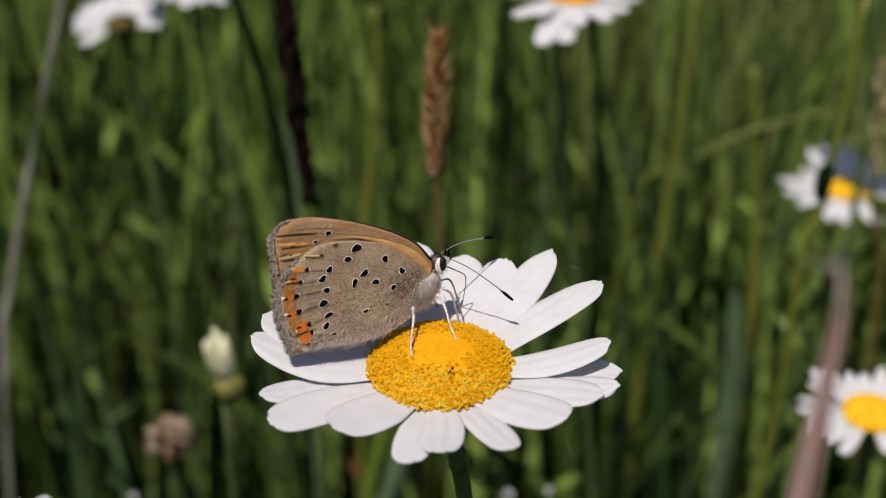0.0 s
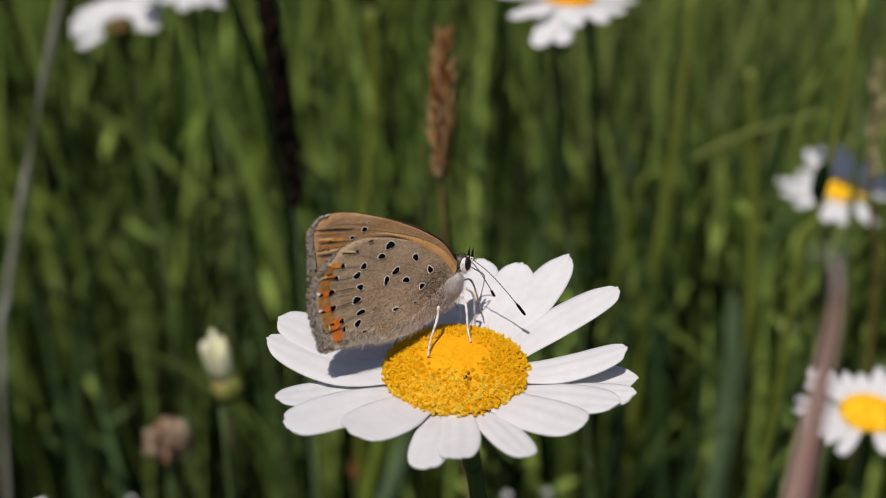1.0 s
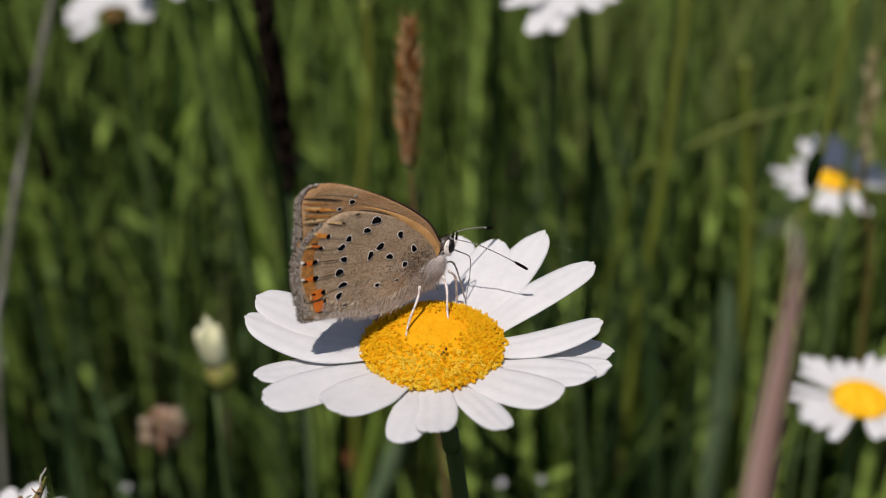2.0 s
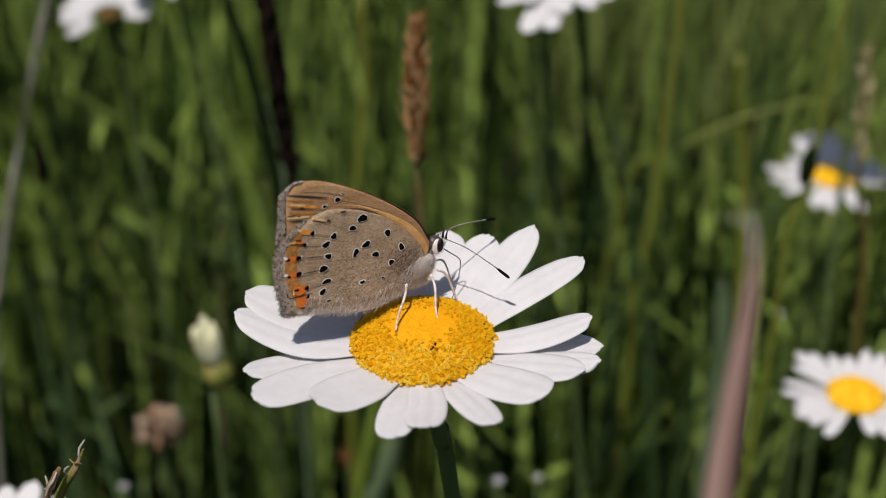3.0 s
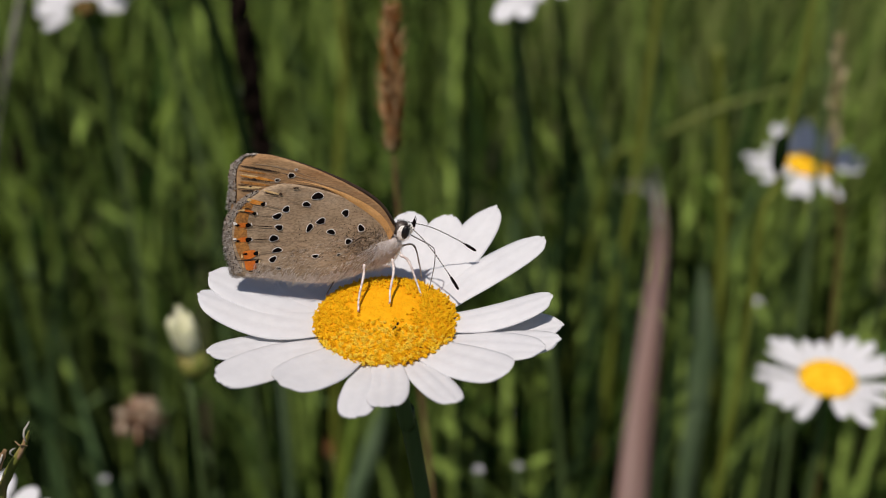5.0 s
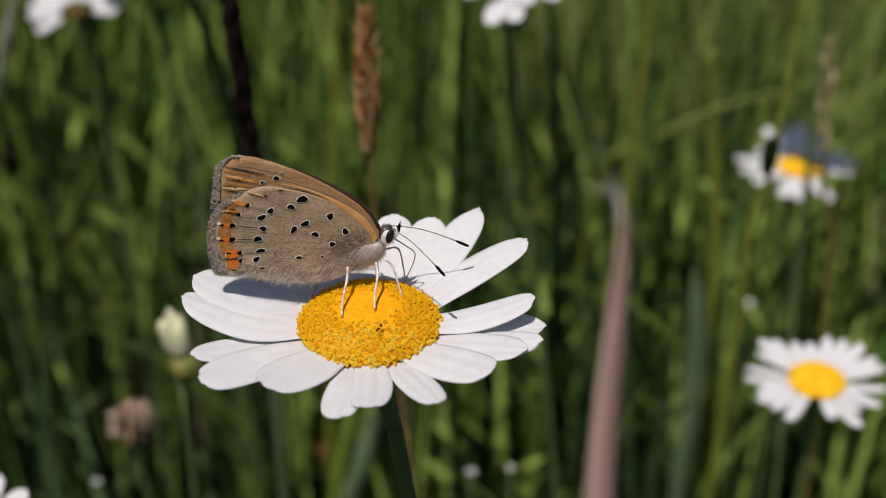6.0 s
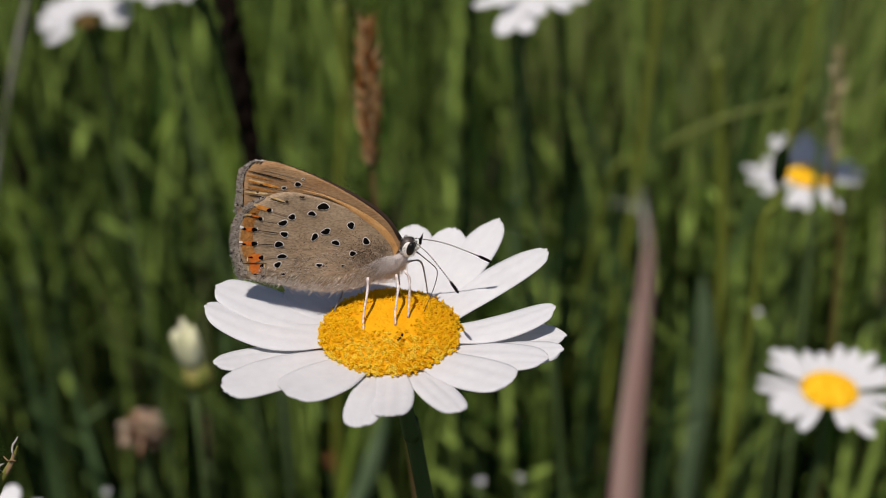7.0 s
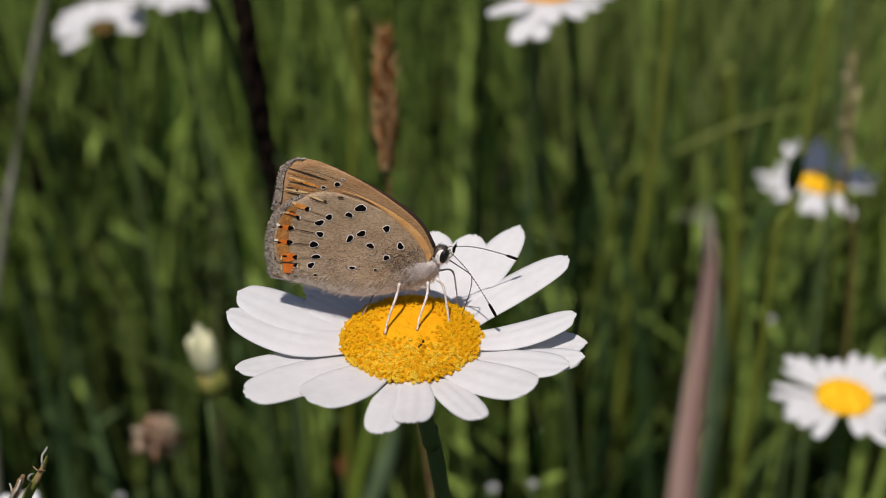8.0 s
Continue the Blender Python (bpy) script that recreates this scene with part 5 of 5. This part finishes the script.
white_floret((0.1397, 0.42, 0.2777), (0.142, 0.42, 0), 21, 1.2)
red_seed((-0.0552, 0.40, 0.211), (-0.052, 0.40, 0))
red_seed((0.0700, 0.40, 0.2110), (0.073, 0.40, 0))
leaf_blade("pale bluish green grass leaf behind a daisy stem", [(-0.0285, 0.40, 0.2400), (-0.0318, 0.40, 0.2230), (-0.0352, 0.40, 0.2100), (-0.0392, 0.40, 0.1960), (-0.0440, 0.40, 0.1780)], 0.0095, PALE_LEAF, (-0.060, 0.405, 0), taper=0.030, rib=False)
leaf_blade("broad bluish green leaf among the grass", [(0.1225, 0.45, 0.2800), (0.1243, 0.45, 0.2660), (0.1275, 0.45, 0.2428), (0.1282, 0.45, 0.2166), (0.1275, 0.45, 0.185)], 0.0120, PALE_LEAF, (0.124, 0.455, 0), taper=0.045)
pink_blade = leaf_blade("reddish brown dry grass blade standing near the daisy", [(0.0129, 0.0568, 0.4772), (0.0133, 0.0568, 0.4750), (0.0134, 0.0568, 0.4723), (0.0133, 0.0568, 0.4681), (0.0130, 0.0564, 0.4538), (0.0135, 0.0563, 0.4328), (0.0141, 0.0560, 0.400), (0.0146, 0.0558, 0.35)], 0.0023, PINK_DRY, (0.0150, 0.0555, 0), taper=0.026, rib=False)
for reach in ((-0.0012, 0.0013), (-0.0022, 0.0010), (-0.0007, 0.0020)):
    tip = Vector((0.0130, 0.0568, 0.4767)) - pink_blade.location
    part("wisp", tube(bmesh.new(), spline([tip - Vector((0, 0, 0.002)), tip, tip + Vector((reach[0] * 0.4, 0, reach[1] * 0.8)), tip + Vector((reach[0], 0, reach[1]))], 8), [0.00008 - 0.00001 * k for k in range(8)], 5), DRY, pink_blade, "pale frayed tip")
threads = [silk("fine spider thread from a petal tip", ((10.5, 18.5, 5.2), (13.5, 17.6, 3.6), (17.5, 15.6, 3.2))), silk("fine spider thread under a petal", ((13.2, -16.2, 3.2), (14.2, -17.5, 1.6), (13.6, -17.9, 0.8)))]


# what moves
def swayed(base, top, dx, dy):
    """A plant's pose when its top is moved by dx, dy millimetres, turned about its root."""
    base, top = Vector(base), Vector(top)
    a = top - base
    b = a + Vector((dx, dy, 0)) * MM
    return Matrix.Translation(base) @ a.rotation_difference(b).to_matrix().to_4x4()


def motions():
    sway = (
        (0, -0.39, 0.54, -0.34, -2.13, -1.04, -1.26),
        (0.5, 0.20, 0.28, -0.61, -1.98, -1.01, -1.53),
        (1, 1.78, 0.13, -0.95, -1.65, -0.50, -2.04),
        (1.5, 1.09, 0.31, -0.50, -1.48, -0.73, -1.53),
        (3, -0.23, 0.14, -0.19, -0.87, -0.51, -0.97),
        (3.5, -0.09, 0.27, -0.21, -0.70, -0.43, -0.95),
        (4, 0.63, 0.51, 0.07, -0.26, -0.14, -0.83),
        (5.5, 0.00, -0.05, 0.00, 0.00, -0.00, 0.00),
        (6, 0.17, 0.13, -0.08, -0.16, 0.06, 0.17),
        (6.5, -0.00, 0.09, 0.10, -0.19, -0.09, -0.28),
        (7, -0.34, 0.33, 0.11, -0.46, -0.22, -0.57),
        (7.5, -0.33, 0.01, 0.30, -0.41, -0.24, -0.68),
        (8, -0.36, -0.04, 0.45, -0.40, -0.27, -0.97))
    roots = [(t, swayed(MAIN_BASE, MAIN_TOP, dx, dy)) for t, dx, dy, dz, rx, ry, rz in sway]
    nods = [(t, pose(MAIN_TOP.x + dx * MM, MAIN_TOP.y + dy * MM, MAIN_TOP.z + dz * MM, rx, ry, rz) @ pose(0, 0, 0, 8, 0, 0)) for t, dx, dy, dz, rx, ry, rz in sway]
    walk(main_daisy, roots)
    walk(next(c for c in main_daisy.children if c.name.startswith("head")), [(t, r.inverted() @ m) for (t, r), (_, m) in zip(roots, nods)])
    walk(bug, [(t, m @ pose(1.60 * MM, -5.0 * MM, 2.72 * MM, 0, 0, -14)) for t, m in nods])
    for s in threads:
        walk(s, nods)
    perches = [(t, pose(x * MM, y * MM, z * MM, rx, ry, rz)) for t, x, y, z, rx, ry, rz in (
        (0, -9.70, 112.12, 443.41, -12.1, -7.8, 30.8),
        (0.5, -9.09, 111.87, 443.24, -11.3, -7.2, 34.1),
        (1, -6.74, 112.09, 443.23, -10.5, -3.6, 37.2),
        (1.5, -7.30, 111.62, 443.68, -10.0, 0.1, 37.2),
        (3, -8.81, 111.66, 443.26, -8.3, 0.4, 33.0),
        (3.5, -8.91, 111.54, 443.18, -7.3, -0.5, 22.1),
        (4, -8.04, 111.55, 443.77, -5.7, -1.6, 12.3),
        (5.5, -8.70, 111.14, 443.70, 1.1, -0.2, 9.5),
        (6, -8.55, 110.79, 443.89, 2.4, 0.3, 7.9),
        (6.5, -8.51, 109.66, 444.42, 1.4, 0.6, 1.5),
        (7, -8.92, 109.68, 444.46, 0.7, 0.4, 0.8),
        (7.5, -8.15, 109.29, 444.56, -2.1, 3.9, -0.9),
        (8, -7.88, 109.27, 444.64, -3.8, 3.5, -0.1))]
    walk(copper, perches)
    # the near feet step on the disc: hind, middle and fore, across and along it in millimetres
    steps = ((0, -3.0, -1.2, 1.65, 2.1, 2.1, 7.4), (0.5, -3.0, -1.2, 1.62, 2.0, 2.2, 6.2), (1, -3.0, -1.2, 1.6, 2.1, 2.1, 7.5), (1.5, -3.0, -1.2, 1.6, 2.0, 2.1, 7.4), (3, -2.9, -2.0, 1.6, 1.7, 4.0, 6.4), (3.5, -2.8, -2.1, 0.9, -1.5, 3.9, 3.6), (4, -2.7, -2.2, 0.8, -1.7, 4.0, 2.3),
             (5.5, -2.9, -2.3, 0.7, -1.5, 4.0, 2.4), (6, -2.9, -2.4, 0.8, -1.6, 3.6, 2.4), (6.5, -2.9, -2.3, 0.75, -1.7, 2.2, -0.3), (7, -2.8, -2.4, 0.8, -1.8, 2.2, -0.4), (7.5, -2.8, -2.3, 0.8, -1.75, 4.6, 0.0), (8, -2.8, -2.6, 0.9, -1.6, 4.5, 0.1))
    for k, (leg, (hip, _, _, foot)) in enumerate(zip(legs, LEG_POINTS)):
        rows = []
        for (t, m), (_, n), step in zip(perches, nods, steps):
            if k < 3:
                here = Vector((step[1 + 2 * k], step[2 + 2 * k], 0))
            else:
                reach = Matrix.Rotation(radians(10) - m.to_euler().z, 3, "Z") @ (Vector(foot) - Vector(hip))
                here = n.inverted() @ (m @ ((Vector(hip) + reach) * MM)) / MM
            here.z = disc_height(min(math.hypot(here.x, here.y), 8.0), 8.2, 2.7) + 0.12
            target = (m.inverted() @ (n @ (here * MM))) - Vector(hip) * MM
            swing = ((Vector(foot) - Vector(hip)) * MM).rotation_difference(target)
            rows.append((t, Matrix.Translation(Vector(hip) * MM) @ swing.to_matrix().to_4x4()))
        walk(leg, rows)
    # the proboscis turns at the mouth: bend, then tip
    probes = ((0, 5.7, 0.5, 2.9, 4.4, 1.1, -1.7), (0.5, 7.2, 1.0, 4.0, 5.7, 1.6, -1.5), (1, 6.5, 0.9, 2.6, 4.4, 1.6, -1.4), (1.5, 7.0, 0.5, 4.6, 6.1, 1.0, -1.3), (3, 6.2, 0.0, 3.6, 4.6, 0.1, -0.8), (3.5, 5.3, -0.6, 3.7, 4.7, -1.2, -0.5), (4, 5.7, 0.4, 3.3, 4.6, 0.8, -0.9),
              (5.5, 6.3, -1.8, 4.3, 5.5, -3.4, -0.3), (6, 6.1, 0.2, 3.4, 4.4, 0.5, -0.7), (6.5, 5.6, -0.9, 3.5, 4.8, -1.8, -0.5), (7, 6.2, -1.4, 4.1, 4.6, -2.7, -0.5), (7.5, 6.2, -0.9, 3.7, 5.0, -1.8, -0.7), (8, 6.3, -0.5, 3.3, 5.6, -0.8, -0.9))
    rows = []
    for t, *where in probes:
        down = (MOUTH - Vector(where[3:])).normalized()
        out = Vector(where[:3]) - MOUTH
        out = (out - down * out.dot(down)).normalized()
        rows.append((t, Matrix.Translation(MOUTH * MM) @ Matrix((out, down.cross(out), down)).transposed().to_4x4()))
    walk(proboscis, rows)
    near = ((0, 41, -45.5), (0.5, 32.5, -45.7), (1, 48.6, -63.2), (1.5, 22.2, -48.1), (3, 25, -61.8), (3.5, 18.8, -60.5), (4, 47.4, -35.7), (5.5, 29.2, -53.8), (6, 13.2, -57.7), (6.5, 15.7, -55.9), (7, 15.5, -58), (7.5, 8.5, -53.9), (8, 45.6, -26.4))
    far = ((0, 8.4, 20.2), (0.5, 30.6, 27.5), (1, 55, 21.3), (1.5, 25.8, 20.5), (3, 1.3, 9.3), (3.5, 7.6, 19.8), (4, 14.9, 9.7), (5.5, 33.2, 2.3), (6, 18.9, -1.7), (6.5, 34.4, 5.3), (7, 19.7, 2), (7.5, 35, 7.5), (8, 14.7, 22.4))
    for a, b, rows in zip(antennae, ANTENNA_BASES, (near, far)):
        walk(a, [(t, pose(b[0] * MM, b[1] * MM, b[2] * MM, 0, dip, turn)) for t, dip, turn in rows])
    walk(tan_spike, [(t, swayed((0.007, 0.208, 0), (-0.013, 0.208, 0.444), dx, 0)) for t, dx in (
        (0, 1.1), (0.5, 2.5), (1, 2.8), (1.5, -3.0), (3, 0.1), (3.5, 1.0), (4, 1.7), (5.5, 0.1), (6, -1.6), (6.5, -1.3), (7, -4.4), (7.5, -3.1), (8, -4.3))])
    walk(dark_spike, [(t, swayed((-0.047, 0.274, 0), (-0.0518, 0.274, 0.4285), dx, 0)) for t, dx in (
        (0, -0.1), (0.5, -0.9), (1, -3.5), (1.5, -3.5), (3, -1.5), (3.5, -0.5), (4, -0.4), (5.5, -2.5), (6, -2.0), (6.5, -4.5), (7, -5.2), (7.5, -6.0), (8, -5.1))])
    walk(low_tip, [(t, swayed((-0.050, 0.101, 0), (-0.050, 0.101, 0.430), dx, dy)) for t, dx, dy in ((0, -1.0, -6.5), (1.5, -1.5, -6.5), (2.8, 4.2, 1.5), (3.2, 3.0, -0.4), (3.6, 4.0, -1.7), (4, 3.1, -1.1), (4.2, 1.9, -0.6),
        (5.3, 0.9, 1.5), (5.6, -3.5, 1.0), (6, -3.9, 1.0), (6.5, -2.2, 1.3), (7, -1.2, 0.8), (7.5, -0.4, 0.3), (8, -0.3, 0))])
    walk(pink_blade, [(t, swayed((0.0150, 0.0555, 0), (0.0132, 0.0568, 0.4762), dx, 0)) for t, dx in (
        (0, 2.40), (0.5, -0.39), (1, 2.51), (1.5, 1.10), (2.8, 2.17), (3.2, -2.88), (3.6, 1.53), (4, -2.10), (4.2, -2.31), (5.3, -0.72), (5.7, -0.03), (6, -1.72), (6.3, -3.17), (6.6, -0.21), (7, -2.91), (7.5, 0.05), (7.8, 1.89), (8, -0.86))])


motions()
